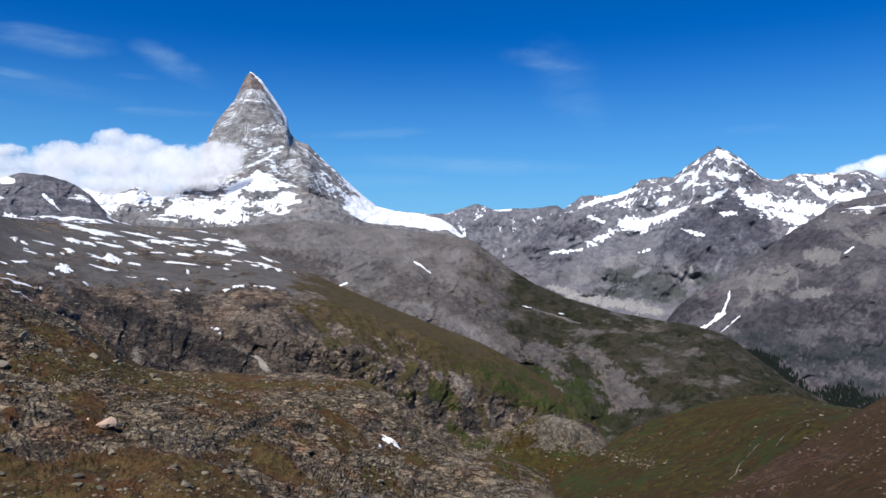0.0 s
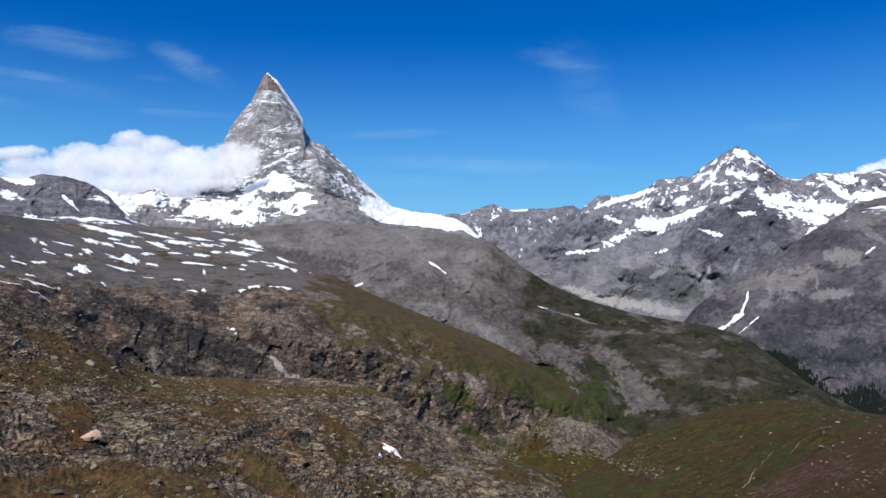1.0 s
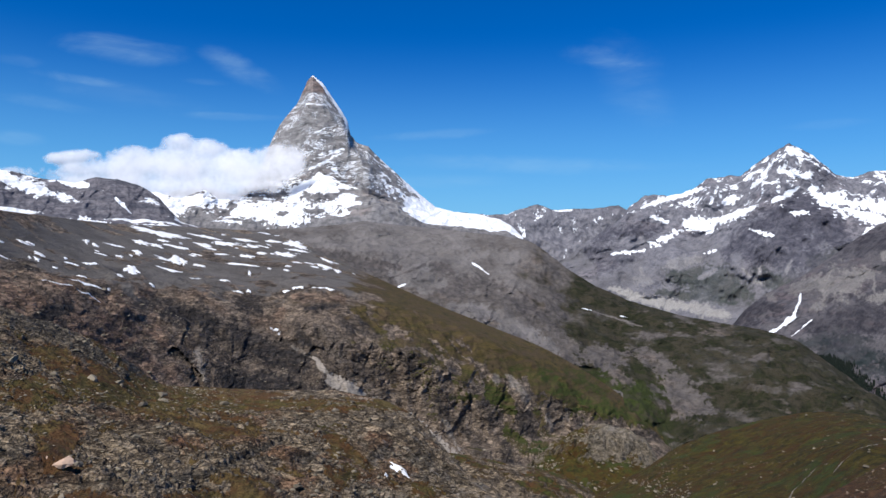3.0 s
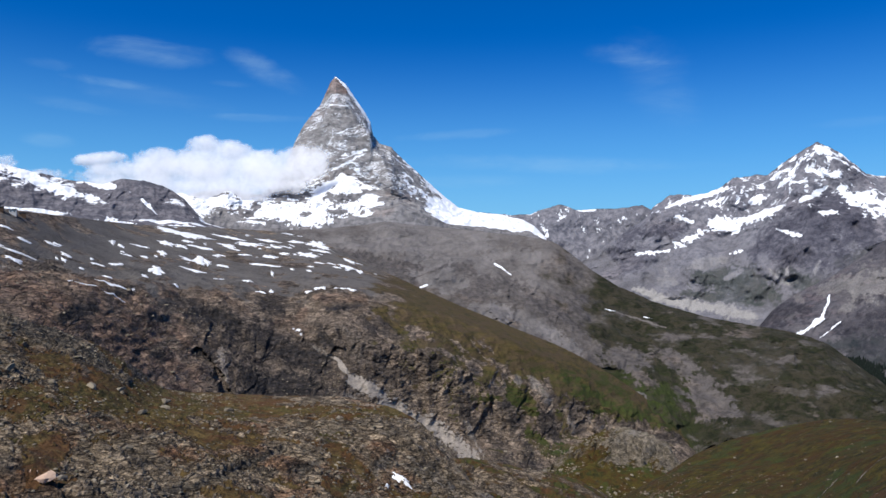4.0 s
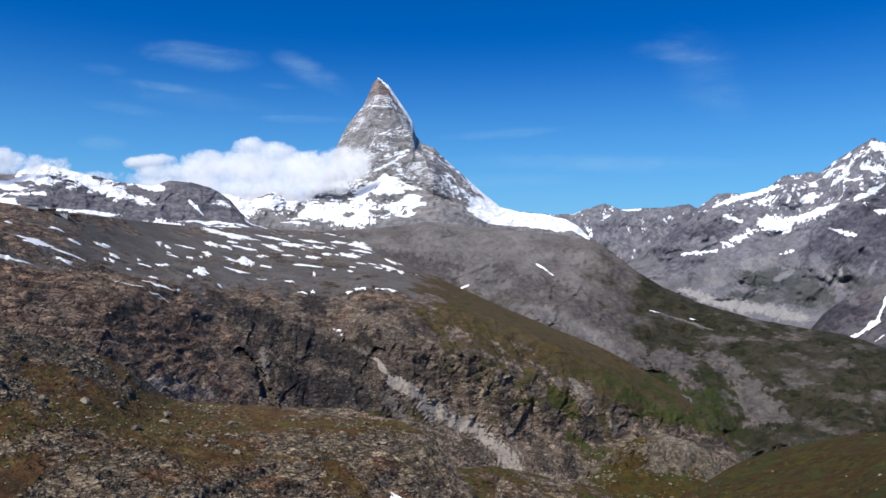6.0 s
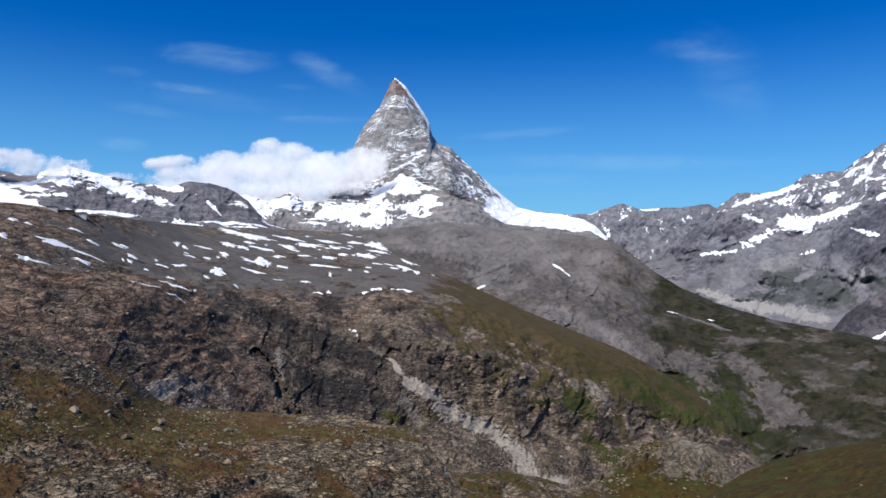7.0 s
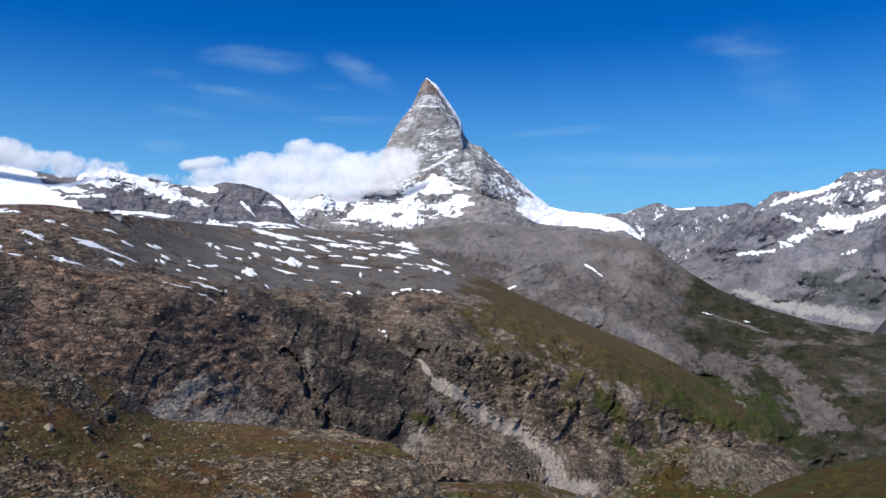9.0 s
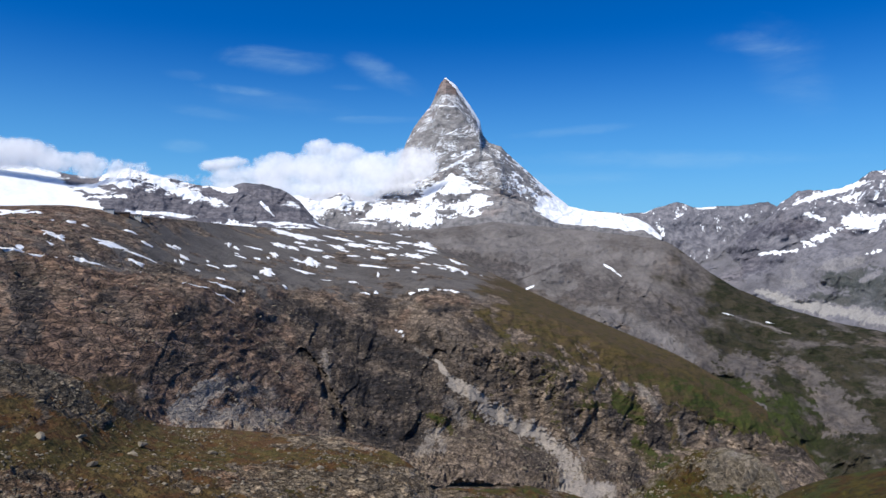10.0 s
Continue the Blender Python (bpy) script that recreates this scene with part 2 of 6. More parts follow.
def ground_material(name, grain, dark, light, rust, grass_a, grass_b, earth=(0.10, 0.066, 0.040), squash=(1, 1, 1), bump=0.6, snow_edge=0.25, lines=0.0, pale_rock=(0.30, 0.27, 0.235), gravel=(0.085, 0.078, 0.072), speck=1.0, facet=0.0, slab=(1, 1, 1), slate_and_shade_a=(0.018, 0.016, 0.016), slate_and_shade_b=(0.090, 0.080, 0.076), joints=0.5, edge=0.0):
    """Rock, earth, grass and snow by the sheet's own masks, broken up by noise. grain: metres of the coarse mottling. lines: snow caught on thin ledges. speck: how speckled the fine grain is. facet: metres of the jointed blocks."""
    g = Graph(name)
    p = g.pos()
    big = g.noise(p, grain * 6, 5, 0.6)
    mid = g.noise(p, grain, 8, 0.68, squash, 0.4)
    fine = g.noise(p, grain / 6, 6, 0.72, squash)
    blotch = g.noise(p, grain * 2.3, 6, 0.7, squash, 0.8)
    rock = g.mix(g.ramp(mid, 0.38, 0.61), dark, light)
    rock = g.mix(g.ramp(fine, 0.54, 0.66, 0, 0.6 * speck), rock, tuple(min(c * 1.75, 0.6) for c in light))
    # fine hollows darkened in colour, standing for the shade in crevices
    rock = g.mix(g.ramp(fine, 0.49, 0.37, 0, 0.95 * speck), rock, tuple(c * 0.22 for c in dark))
    rock = g.mix(g.ramp(blotch, 0.52, 0.66, 0, 0.55), rock, tuple(c * 0.8 for c in dark))
    stain = g.math("MULTIPLY", g.attr("rust"), g.ramp(big, 0.35, 0.6, 0.5, 1.0))
    rock = g.mix(stain, rock, g.mix(g.ramp(g.math("ADD", mid, g.math("MULTIPLY", fine, 0.6)), 0.66, 0.94), tuple(c * 0.26 for c in rust), tuple(c * 1.45 for c in rust)))
    # dark slaty rock; in recesses this colour also stands for shade
    slate_and_shade = g.mix(g.ramp(g.math("ADD", mid, g.math("MULTIPLY", fine, 0.6)), 0.68, 0.94), slate_and_shade_a, slate_and_shade_b)
    rock = g.mix(g.math("MULTIPLY", g.attr("slate_and_shade"), g.ramp(blotch, 0.66, 0.46, 0.6, 1.0)), rock, slate_and_shade)
    relief = None
    if facet:
        for size, share in ((facet, 0.42), (facet * 0.36, 0.36)):
            joint, tone, tilt = g.cells(p, size, slab, 0.45)
            crack = g.math("MULTIPLY", g.ramp(joint, 0.0, 0.085, 1.0, 0.0), g.ramp(mid, 0.36, 0.52, 0.35, 1.0))
            rock = g.mix(share, rock, g.mix(tone, (0.55, 0.55, 0.56), (1.5, 1.48, 1.44)), "MULTIPLY")
            # dark joints, the shade inside them put into the colour as well
            rock = g.mix(g.math("MULTIPLY", crack, joints), rock, tuple(c * 0.4 for c in dark))
            rise = g.math("MULTIPLY", g.math("MULTIPLY_ADD", crack, -0.22, g.math("MULTIPLY", tilt, 0.9)), size / (grain * 0.4))
            relief = g.math("ADD", relief, rise) if relief else rise
    turf = g.mix(g.ramp(mid, 0.34, 0.62), grass_a, grass_b)
    turf = g.mix(g.ramp(blotch, 0.44, 0.60, 0, 0.8), turf, earth)
    turf = g.mix(g.ramp(fine, 0.48, 0.36, 0, 0.80), turf, tuple(c * 0.40 for c in grass_a))
    turf = g.mix(g.ramp(fine, 0.60, 0.72, 0, 0.22), turf, tuple(c * 1.2 for c in light))
    wild = g.math("MULTIPLY_ADD", g.math("ADD", blotch, fine), 0.8, -0.8)
    green = g.ramp(g.math("ADD", g.attr("grass"), wild), 0.42 - edge, 0.58 + edge)
    turf = g.mix(g.math("MULTIPLY", g.attr("lush"), g.ramp(blotch, 0.60, 0.44, 0.2, 1.0)), turf, g.mix(g.ramp(fine, 0.3, 0.66), (0.012, 0.019, 0.004), (0.046, 0.062, 0.012)))
    loose = g.mix(g.ramp(g.math("ADD", fine, g.math("MULTIPLY", big, 0.7)), 0.62, 1.0), tuple(c * 0.62 for c in gravel), tuple(c * 1.4 for c in gravel))
    strewn = g.ramp(g.math("ADD", g.attr("gravel"), g.math("MULTIPLY", wild, 0.6)), 0.15, 0.85)
    rock = g.mix(strewn, rock, loose)
    ground = g.mix(green, rock, turf)
    if not lines:
        pale = g.ramp(g.math("ADD", g.attr("pale"), g.math("MULTIPLY", wild, 0.5)), 0.35 - 0.9 * edge, 0.65 + edge)
        ground = g.mix(pale, ground, g.mix(g.ramp(fine, 0.35, 0.65), tuple(c * 0.6 for c in pale_rock), pale_rock))
    snow = g.math("ADD", g.attr("snow"), g.math("MULTIPLY_ADD", g.math("ADD", mid, fine), snow_edge, -snow_edge))
    if lines:
        for turn, sq, seed in ((24, (3.4, 3.4, 0.42), 1.0), (-4, (3.8, 3.8, 0.36), 2.0), (58, (2.6, 2.6, 0.5), 3.0)):
            mp = g.n.new("ShaderNodeMapping")
            g.put(mp.inputs["Vector"], p)
            mp.inputs["Rotation"].default_value = (0.0, radians(turn), 0.0)
            mp.inputs["Location"].default_value = (seed * 900, seed * 300, 0)
            t = g.noise(mp.outputs[0], lines, 5, 0.62, sq, 0.3)
            thin = g.ramp(g.math("ABSOLUTE", g.math("SUBTRACT", t, 0.5)), 0.0, 0.042, 1.0, 0.0)
            amount = g.math("MULTIPLY", thin, g.math("MULTIPLY", g.attr("pale"), g.ramp(blotch, 0.36, 0.58, 0.25, 1.0)))
            snow = g.math("MAXIMUM", snow, g.math("MULTIPLY", amount, 0.9))
    white = g.ramp(snow, 0.46, 0.56)
    snowy = g.mix(g.ramp(mid, 0.3, 0.75), SNOW, tuple(c * 0.86 for c in SNOW))
    height = g.math("MULTIPLY", g.math("ADD", mid, g.math("MULTIPLY", fine, 0.4)), g.math("SUBTRACT", 1.0, g.math("MULTIPLY", white, 0.9)))
    if relief:
        height = g.math("ADD", height, g.math("MULTIPLY", relief, g.math("MULTIPLY_ADD", g.math("MAXIMUM", strewn, g.math("MAXIMUM", green, white)), -0.9, 1.0)))
    return g.done(g.mix(white, ground, snowy), g.math("MULTIPLY_ADD", white, -0.25, 0.92), height, bump, grain * 0.4)



# ---- landforms: sheets in bearings from the start, each from its foot over its crest and down behind ----
def bearings(b0, b1, db, fine0=-51.0, fine1=36.0):
    """Columns: close together where the walk looks, wide apart elsewhere."""
    cols = [np.arange(max(b0, fine0), min(b1, fine1) + db / 2, db)]
    if b0 < fine0:
        cols.insert(0, np.arange(b0, fine0 - 0.01, 0.8))
    if b1 > fine1:
        cols.append(np.arange(fine1 + 0.8, b1 + 0.4, 0.8))
    return np.concatenate(cols)


def blur_columns(a, times):
    for _ in range(times):
        a[1:-1] = 0.25 * a[:-2] + 0.5 * a[1:-1] + 0.25 * a[2:]
    return a


def landform(name, stages, parts, rows, span, shape, masks, material, label, category, kind="", soft=6, back=(160, 260), crest_keep=0.35, blur=0):
    """stages: tables of bearing, range and height from the foot to the crest. parts: a name for each strip between two stages, and for the rear."""
    bear = bearings(*span)
    rs = [blur_columns(np.interp(bear, [q[0] for q in s], [q[1] for q in s]), blur) for s in stages]
    zs = [blur_columns(np.interp(bear, [q[0] for q in s], [q[2] for q in s]), blur) for s in stages]
    rs.append(rs[-1] + back[0])
    zs.append(zs[-1] - back[1])
    rows = [*rows, 12]
    R, Z, V = [], [], []
    for k, n in enumerate(rows):
        t = np.linspace(0, 1, n, endpoint=False)[:, None]
        R.append(rs[k] + (rs[k + 1] - rs[k]) * t)
        Z.append(zs[k] + (zs[k + 1] - zs[k]) * t)
        V.append(k + t + 0 * bear)
    R, Z, V = (np.concatenate(a) for a in (R, Z, V))
    crest = sum(rows[:-1])
    for _ in range(soft):
        for a in (R, Z):
            a[1:crest] = 0.25 * a[:crest - 1] + 0.5 * a[1:crest] + 0.25 * a[2:crest + 1]
    turn = np.radians(bear)[None, :] + 0 * R
    n, m = R.shape
    P = np.stack([R * np.sin(turn), R * np.cos(turn), Z], -1).reshape(-1, 3)
    V, turn = V.ravel(), turn.ravel()
    B = np.degrees(turn)
    outward, up = shape(P, V, B)
    last = len(stages) - 1.0
    keep = crest_keep + (1 - crest_keep) * step(0.0, 0.35, np.abs(V - last))
    P = P + np.stack([outward * keep * np.sin(turn), outward * keep * np.cos(turn), up * keep], -1)
    G = P.reshape(n, m, 3)
    N = np.cross(np.gradient(G, axis=1), np.gradient(G, axis=0))
    N /= np.linalg.norm(N, axis=-1, keepdims=True) + 1e-9
    found = masks(P, V, B, np.abs(N[..., 2]).ravel())
    values = {key: (found.get(key, 0.0) + np.zeros(len(P))).astype(np.float32) for key in ("snow", "grass", "rust", "pale", "slate_and_shade", "lush", "gravel")}
    SHEETS[name] = (bear, np.hypot(G[..., 0], G[..., 1]), G[..., 2])
    root = tagged(new(name), label, category, kind=kind)
    starts = np.cumsum([0, *rows])
    for k, part_name in enumerate(parts):
        lo, hi = starts[k], min(starts[k + 1], n - 1)
        pick = np.arange(lo * m, (hi + 1) * m)
        idx = np.arange(len(pick)).reshape(hi - lo + 1, m)
        quads = np.stack([idx[:-1, :-1], idx[:-1, 1:], idx[1:, 1:], idx[1:, :-1]], -1).reshape(-1, 4)
        me = bpy.data.meshes.new(part_name)
        fill_mesh(me, P[pick], quads)
        for key, value in values.items():
            me.attributes.new(key, "FLOAT", "POINT").data.foreach_set("value", value[pick])
        me.normals_split_custom_set_from_vertices(N.reshape(-1, 3)[pick].astype(np.float32))
        me.materials.append(material)
        new(part_name, me).parent = root
    return root


SHEETS = {}


def stand(name, b, r):
    """The height of a landform's front at bearings b and ranges r."""
    bear, R, Z = SHEETS[name]
    out = np.empty(np.shape(b))
    for k, (bb, rr) in enumerate(zip(np.ravel(b), np.ravel(r))):
        c = int(np.clip(np.searchsorted(bear, bb), 1, len(bear) - 1))
        c -= int(bear[c] - bb > bb - bear[c - 1])
        i = int(np.argmax(R[:, c] >= rr)) if (R[:, c] >= rr).any() else len(R) - 13
        i = max(i, 1)
        span = R[i, c] - R[i - 1, c]
        t = np.clip((rr - R[i - 1, c]) / span, 0, 1) if abs(span) > 1e-6 else 0
        out.flat[k] = Z[i - 1, c] * (1 - t) + Z[i, c] * t
    return out


def place(b, r, z):
    return np.stack([r * np.sin(np.radians(b)), r * np.cos(np.radians(b)), z + 0 * r], -1)


def fill_mesh(me, verts, faces, smooth=True):
    faces = np.asarray(faces, np.int32)
    k = faces.shape[1]
    me.vertices.add(len(verts))
    me.vertices.foreach_set("co", np.asarray(verts, np.float32).ravel())
    me.loops.add(faces.size)
    me.loops.foreach_set("vertex_index", faces.ravel())
    me.polygons.add(len(faces))
    me.polygons.foreach_set("loop_start", np.arange(0, faces.size, k, dtype=np.int32))
    me.polygons.foreach_set("use_smooth", np.full(len(faces), smooth))
    me.update(calc_edges=True)
    me.validate()


# ---- colours of the ground ----
GREEN_A, GREEN_B = (0.007, 0.009, 0.003), (0.019, 0.021, 0.008)
M_NEAR = ground_material("near_turf_and_rock", 1.5, (0.066, 0.050, 0.034), (0.330, 0.262, 0.182), (0.150, 0.066, 0.032), (0.030, 0.021, 0.006), (0.118, 0.080, 0.028), (0.076, 0.033, 0.013), squash=(1.8, 1.8, 0.7), bump=1.0, facet=2.2, slab=(3.2, 2.2, 0.7), slate_and_shade_a=(0.022, 0.020, 0.017), slate_and_shade_b=(0.120, 0.105, 0.085), joints=0.55)
M_HILL = ground_material("hill_turf", 4.5, (0.055, 0.046, 0.032), (0.19, 0.16, 0.12), (0.060, 0.027, 0.012), (0.014, 0.014, 0.003), (0.068, 0.053, 0.008), (0.052, 0.024, 0.006), bump=1.0)
M_SLOPE = ground_material("brown_slope_turf", 1.6, (0.040, 0.025, 0.014), (0.11, 0.076, 0.046), (0.068, 0.030, 0.012), (0.024, 0.016, 0.004), (0.070, 0.042, 0.012), (0.054, 0.024, 0.009), bump=1.0)
M_WALL = ground_material("brown_gneiss_wall", 13.0, (0.084, 0.065, 0.049), (0.272, 0.215, 0.163), (0.168, 0.110, 0.078), (0.032, 0.028, 0.009), (0.082, 0.060, 0.020), (0.074, 0.050, 0.029), squash=(2.2, 2.2, 0.6), bump=0.8, pale_rock=(0.345, 0.305, 0.260), facet=17.0, slab=(1.6, 1.6, 0.7), slate_and_shade_a=(0.009, 0.009, 0.010), slate_and_shade_b=(0.038, 0.035, 0.036), joints=0.42, edge=0.06)
M_SHOULDER = ground_material("grey_schist_shoulder", 20.0, (0.066, 0.058, 0.053), (0.112, 0.100, 0.092), (0.13, 0.10, 0.08), GREEN_A, GREEN_B, (0.045, 0.038, 0.025), bump=0.7, pale_rock=(0.155, 0.140, 0.130), gravel=(0.122, 0.113, 0.109), speck=0.35, slate_and_shade_a=(0.040, 0.037, 0.038), slate_and_shade_b=(0.085, 0.078, 0.078), edge=0.2)
M_PEAK = ground_material("peak_rock_and_snow", 30.0, (0.140, 0.135, 0.135), (0.265, 0.257, 0.255), (0.18, 0.112, 0.088), GREEN_A, GREEN_B, squash=(1.6, 1.6, 0.8), bump=0.5, lines=30.0, speck=0.4, slate_and_shade_a=(0.075, 0.075, 0.083), slate_and_shade_b=(0.140, 0.136, 0.142))
M_RIDGE = ground_material("blue_grey_ridge_rock", 26.0, (0.090, 0.088, 0.104), (0.165, 0.160, 0.178), (0.14, 0.10, 0.08), GREEN_A, GREEN_B, bump=0.5, speck=0.35, slate_and_shade_a=(0.044, 0.046, 0.060), slate_and_shade_b=(0.090, 0.092, 0.110))
# far rock tinted bluish: the haze of distance is put into these colours
M_DENT = ground_material("hazy_massif_rock", 34.0, (0.105, 0.106, 0.126), (0.200, 0.198, 0.218), (0.150, 0.124, 0.130), (0.036, 0.044, 0.044), (0.064, 0.072, 0.066), (0.076, 0.076, 0.074), bump=0.5, pale_rock=(0.33, 0.32, 0.305), gravel=(0.112, 0.110, 0.120), speck=0.35, slate_and_shade_a=(0.038, 0.038, 0.052), slate_and_shade_b=(0.078, 0.077, 0.096), edge=0.3)
M_FLANK = ground_material("hazy_valley_side_rock", 30.0, (0.052, 0.050, 0.060), (0.104, 0.098, 0.106), (0.090, 0.066, 0.070), (0.010, 0.018, 0.020), (0.026, 0.033, 0.035), (0.044, 0.044, 0.048), bump=0.5, pale_rock=(0.235, 0.222, 0.210), gravel=(0.088, 0.083, 0.087), speck=0.35, slate_and_shade_a=(0.018, 0.018, 0.024), slate_and_shade_b=(0.046, 0.043, 0.050), edge=0.32)

# ---- the pyramid peak with its snow shelf ----
PEAK_FOOT = [(-31.1, 3650, 119), (-20.4, 3650, 138), (-12.3, 3650, 141), (-5.9, 3700, 129), (1.6, 3800, 88)]
PEAK_LOW = [(-31.1, 3850, 198), (-24.2, 3850, 221), (-20.4, 3850, 217), (-16.5, 3850, 229), (-12.3, 3900, 249), (-9.8, 3900, 295), (-8.1, 3900, 267), (-5.9, 4000, 221), (-2.8, 4100, 194), (0.4, 4180, 172), (1.6, 4200, 130)]
PEAK_UP = [(-31.1, 4100, 342), (-26.0, 4100, 385), (-24.2, 4100, 355), (-22.7, 4100, 411), (-21.6, 4150, 385), (-19.3, 4200, 394), (-16.5, 4300, 424), (-14.2, 4350, 536), (-11.9, 4350, 468), (-10.4, 4250, 412), (-8.1, 4300, 363), (-5.9, 4400, 304), (-2.8, 4500, 259), (0.6, 4600, 225), (1.6, 4600, 165)]
PEAK_CREST = [(-31.1, 4300, 370), (-26.0, 4300, 407), (-22.7, 4300, 453), (-20.4, 4400, 424), (-19.3, 4500, 507), (-18.5, 4550, 607), (-17.7, 4600, 784), (-17.1, 4620, 882), (-16.5, 4640, 950), (-15.9, 4660, 1009), (-15.3, 4690, 1122), (-15.1, 4700, 1167), (-14.7, 4710, 1207), (-13.9, 4705, 1157), (-13.2, 4700, 1071), (-12.5, 4690, 987), (-12.0, 4680, 916), (-11.8, 4670, 833), (-11.3, 4660, 780), (-10.4, 4650, 756), (-9.8, 4650, 704), (-8.1, 4650, 580), (-6.3, 4650, 450), (-5.2, 4650, 379), (-3.7, 4650, 348), (-1.9, 4680, 336), (-0.2, 4700, 301), (0.7, 4700, 262), (1.6, 4700, 185)]
# the ridge that comes towards the valley: bearing by height
SPINE_Z, SPINE_B = (240, 330, 440, 560, 700, 840, 1000, 1120, 1207), (-8.2, -9.2, -10.1, -10.7, -11.4, -12.1, -12.9, -13.9, -14.6)


def spine(z):
    return np.interp(z, SPINE_Z, SPINE_B)


def peak_shape(p, v, b):
    off = b - spine(p[:, 2])
    face = step(1.7, 2.3, v)
    tent = np.where(off < 0, 1 - np.clip(-off / 5.5, 0, 1), np.exp(-off / 2.0))
    out = -face * 150 * tent * step(3.05, 2.6, v) - 50 * face * tent
    u, w = b * 80.0, p[:, 2]
    rib, _ = blocks(u, w, 90, 3, 1.8, 24, 1.6)
    chip, _ = blocks(u, w, 30, 5, 2.6, -15, 1.6)
    out += face * (-26 * crags(p, 170, 5, 0.5, (0.8, 0.8, 2.2)) + 6 * rib + 2.5 * chip + 4 * fbm(p, 18, 3, 0.6, (2.0, 2.0, 0.6)))
    shelf = 1 - face
    out += shelf * (-46 * crags(p, 200, 6, 0.55) + 10 * rib)
    up = shelf * (20 * fbm(p, 180, 5, 0.5) + 34 * crags(p, 150, 5, 0.55) * step(0.6, 1.0, v)) + face * (6 * fbm(p, 60, 4) + 9 * fbm(p, 24, 3, 0.6, seed=3.0))
    return out, up


# rock islands in the snow; shade on the largest is put into their colour
SHELF_ROCK = [(-15.6, 94, -12.9, 97, 5.3, 1), (-12.9, 101, -11.4, 105, 2.0, 0.7), (-15.0, 78, -13.9, 79, 3.6, 1), (-20.0, 102, -16.9, 98, 8.9, 1), (-20.8, 81, -20.4, 81, 4.9, 0.9), (-17.3, 74, -16.5, 74, 2.8, 0.8), (-19.8, 62, -18.1, 64, 2.8, 0.7), (-14.7, 64, -12.5, 64, 3.2, 0.7), (-12.6, 78, -11.2, 84, 2.0, 0.7), (-22.9, 105, -21.2, 95, 4, 1), (-24.8, 95, -22.6, 99, 2.5, 1), (-24.0, 62, -21.2, 74, 9, 1)]
FACE_SNOW = [(-15.0, 131, -12.4, 156, 2.0, 1), (-13.4, 156, -12.3, 161, 2.0, 1), (-14.7, 180, -13.0, 192, 1.2, 0.8), (-16.0, 148, -14.7, 156, 1.2, 0.7), (-15.5, 219, -13.7, 220, 1.6, 0.8), (-11.8, 162, -14.7, 145, 1.2, 0.6)]


SHELF_SNOW = [(-26.0, 95, -24.2, 75, 6, 1), (-24.5, 92, -20.5, 88, 7, 1), (-20.5, 76, -13.0, 82, 9, 1), (-19.0, 65, -15.0, 66, 6, 1), (-15.2, 100, -13.6, 118, 8, 1), (-16.8, 90, -13.0, 95, 7, 1), (-25.0, 68, -20.0, 62, 3, 0.9)]


def peak_masks(p, v, b, flatness):
    n = fbm(p, 150, 5, 0.55)
    fine = fbm(p, 30, 4, 0.65, (1.6, 1.6, 0.8))
    off = b - spine(p[:, 2])
    z = p[:, 2]
    field = step(1.05, 1.25, v + 0.25 * n) * step(2.20, 2.0, v) * step(-10.8, -11.6, b + 1.4 * n)
    band = step(0.0, 0.16, fbm(p, 190, 5, 0.6, (2.0, 2.0, 0.40), 5.0))
    snow = field * (1.0 + 0.6 * n + 0.3 * fine - 0.85 * band * step(1.95, 1.7, v + 0.3 * n) - 0.8 * step(0.60, 0.40, flatness) - 0.5 * step(-20.0, -24.0, b) * step(1.8, 1.2, v))
    bare = along(p, b, 1.6 * fine + 0.8 * n, SHELF_ROCK)
    snow = np.maximum(snow, along(p, b, 1.4 * fine + 1.0 * n, SHELF_SNOW)) * (1 - 0.9 * bare)
    right = step(0.7, 1.6, off) * step(0.9, 1.25, v) * (0.42 + 0.5 * n + 0.45 * step(-8.0, -6.0, b))
    face = step(2.0, 2.1, v)
    north = face * step(0.5, 1.4, off) * (0.34 + 0.8 * fine + 0.6 * n)
    edge = np.interp(z, (700, 756, 833, 916, 987, 1071, 1157, 1207), (-9.8, -10.4, -11.8, -12.0, -12.5, -13.2, -13.9, -14.7))
    cap = face * step(0.42, 0.16, edge - b + 0.25 * fine) * step(800, 900, z) * 0.95
    gully = face * (0.16 + 0.9 * fine + 0.5 * n) * step(2.6, 2.1, v) * step(-1.0, -2.4, off)
    ledge = along(p, b, 0.6 * fine, FACE_SNOW, 0.6)
    return {"snow": np.maximum.reduce([snow, right, north, cap, gully, ledge]), "pale": face * step(1090, 1060, z) * (0.72 + 0.45 * n) * step(1.6, 0.8, off),
            "slate_and_shade": np.maximum(0.55 * bare, 0.45 * step(1.3, 0.9, v + 0.3 * n)), "rust": 0.85 * step(1070, 1090, z + 14 * n) * step(0.5, 0.2, off) + 0.25 * step(0.05, 0.4, n)}


landform("pyramid_peak", [PEAK_FOOT, PEAK_LOW, PEAK_UP, PEAK_CREST], ("scree_apron", "snow_shelf", "rock_face", "rear_face"), (24, 90, 220), (-31, 1.6, 0.062), peak_shape, peak_masks, M_PEAK,
         "steep grey rock pyramid peak with snow ledges above a snowfield", "mountain", soft=3, back=(180, 420))

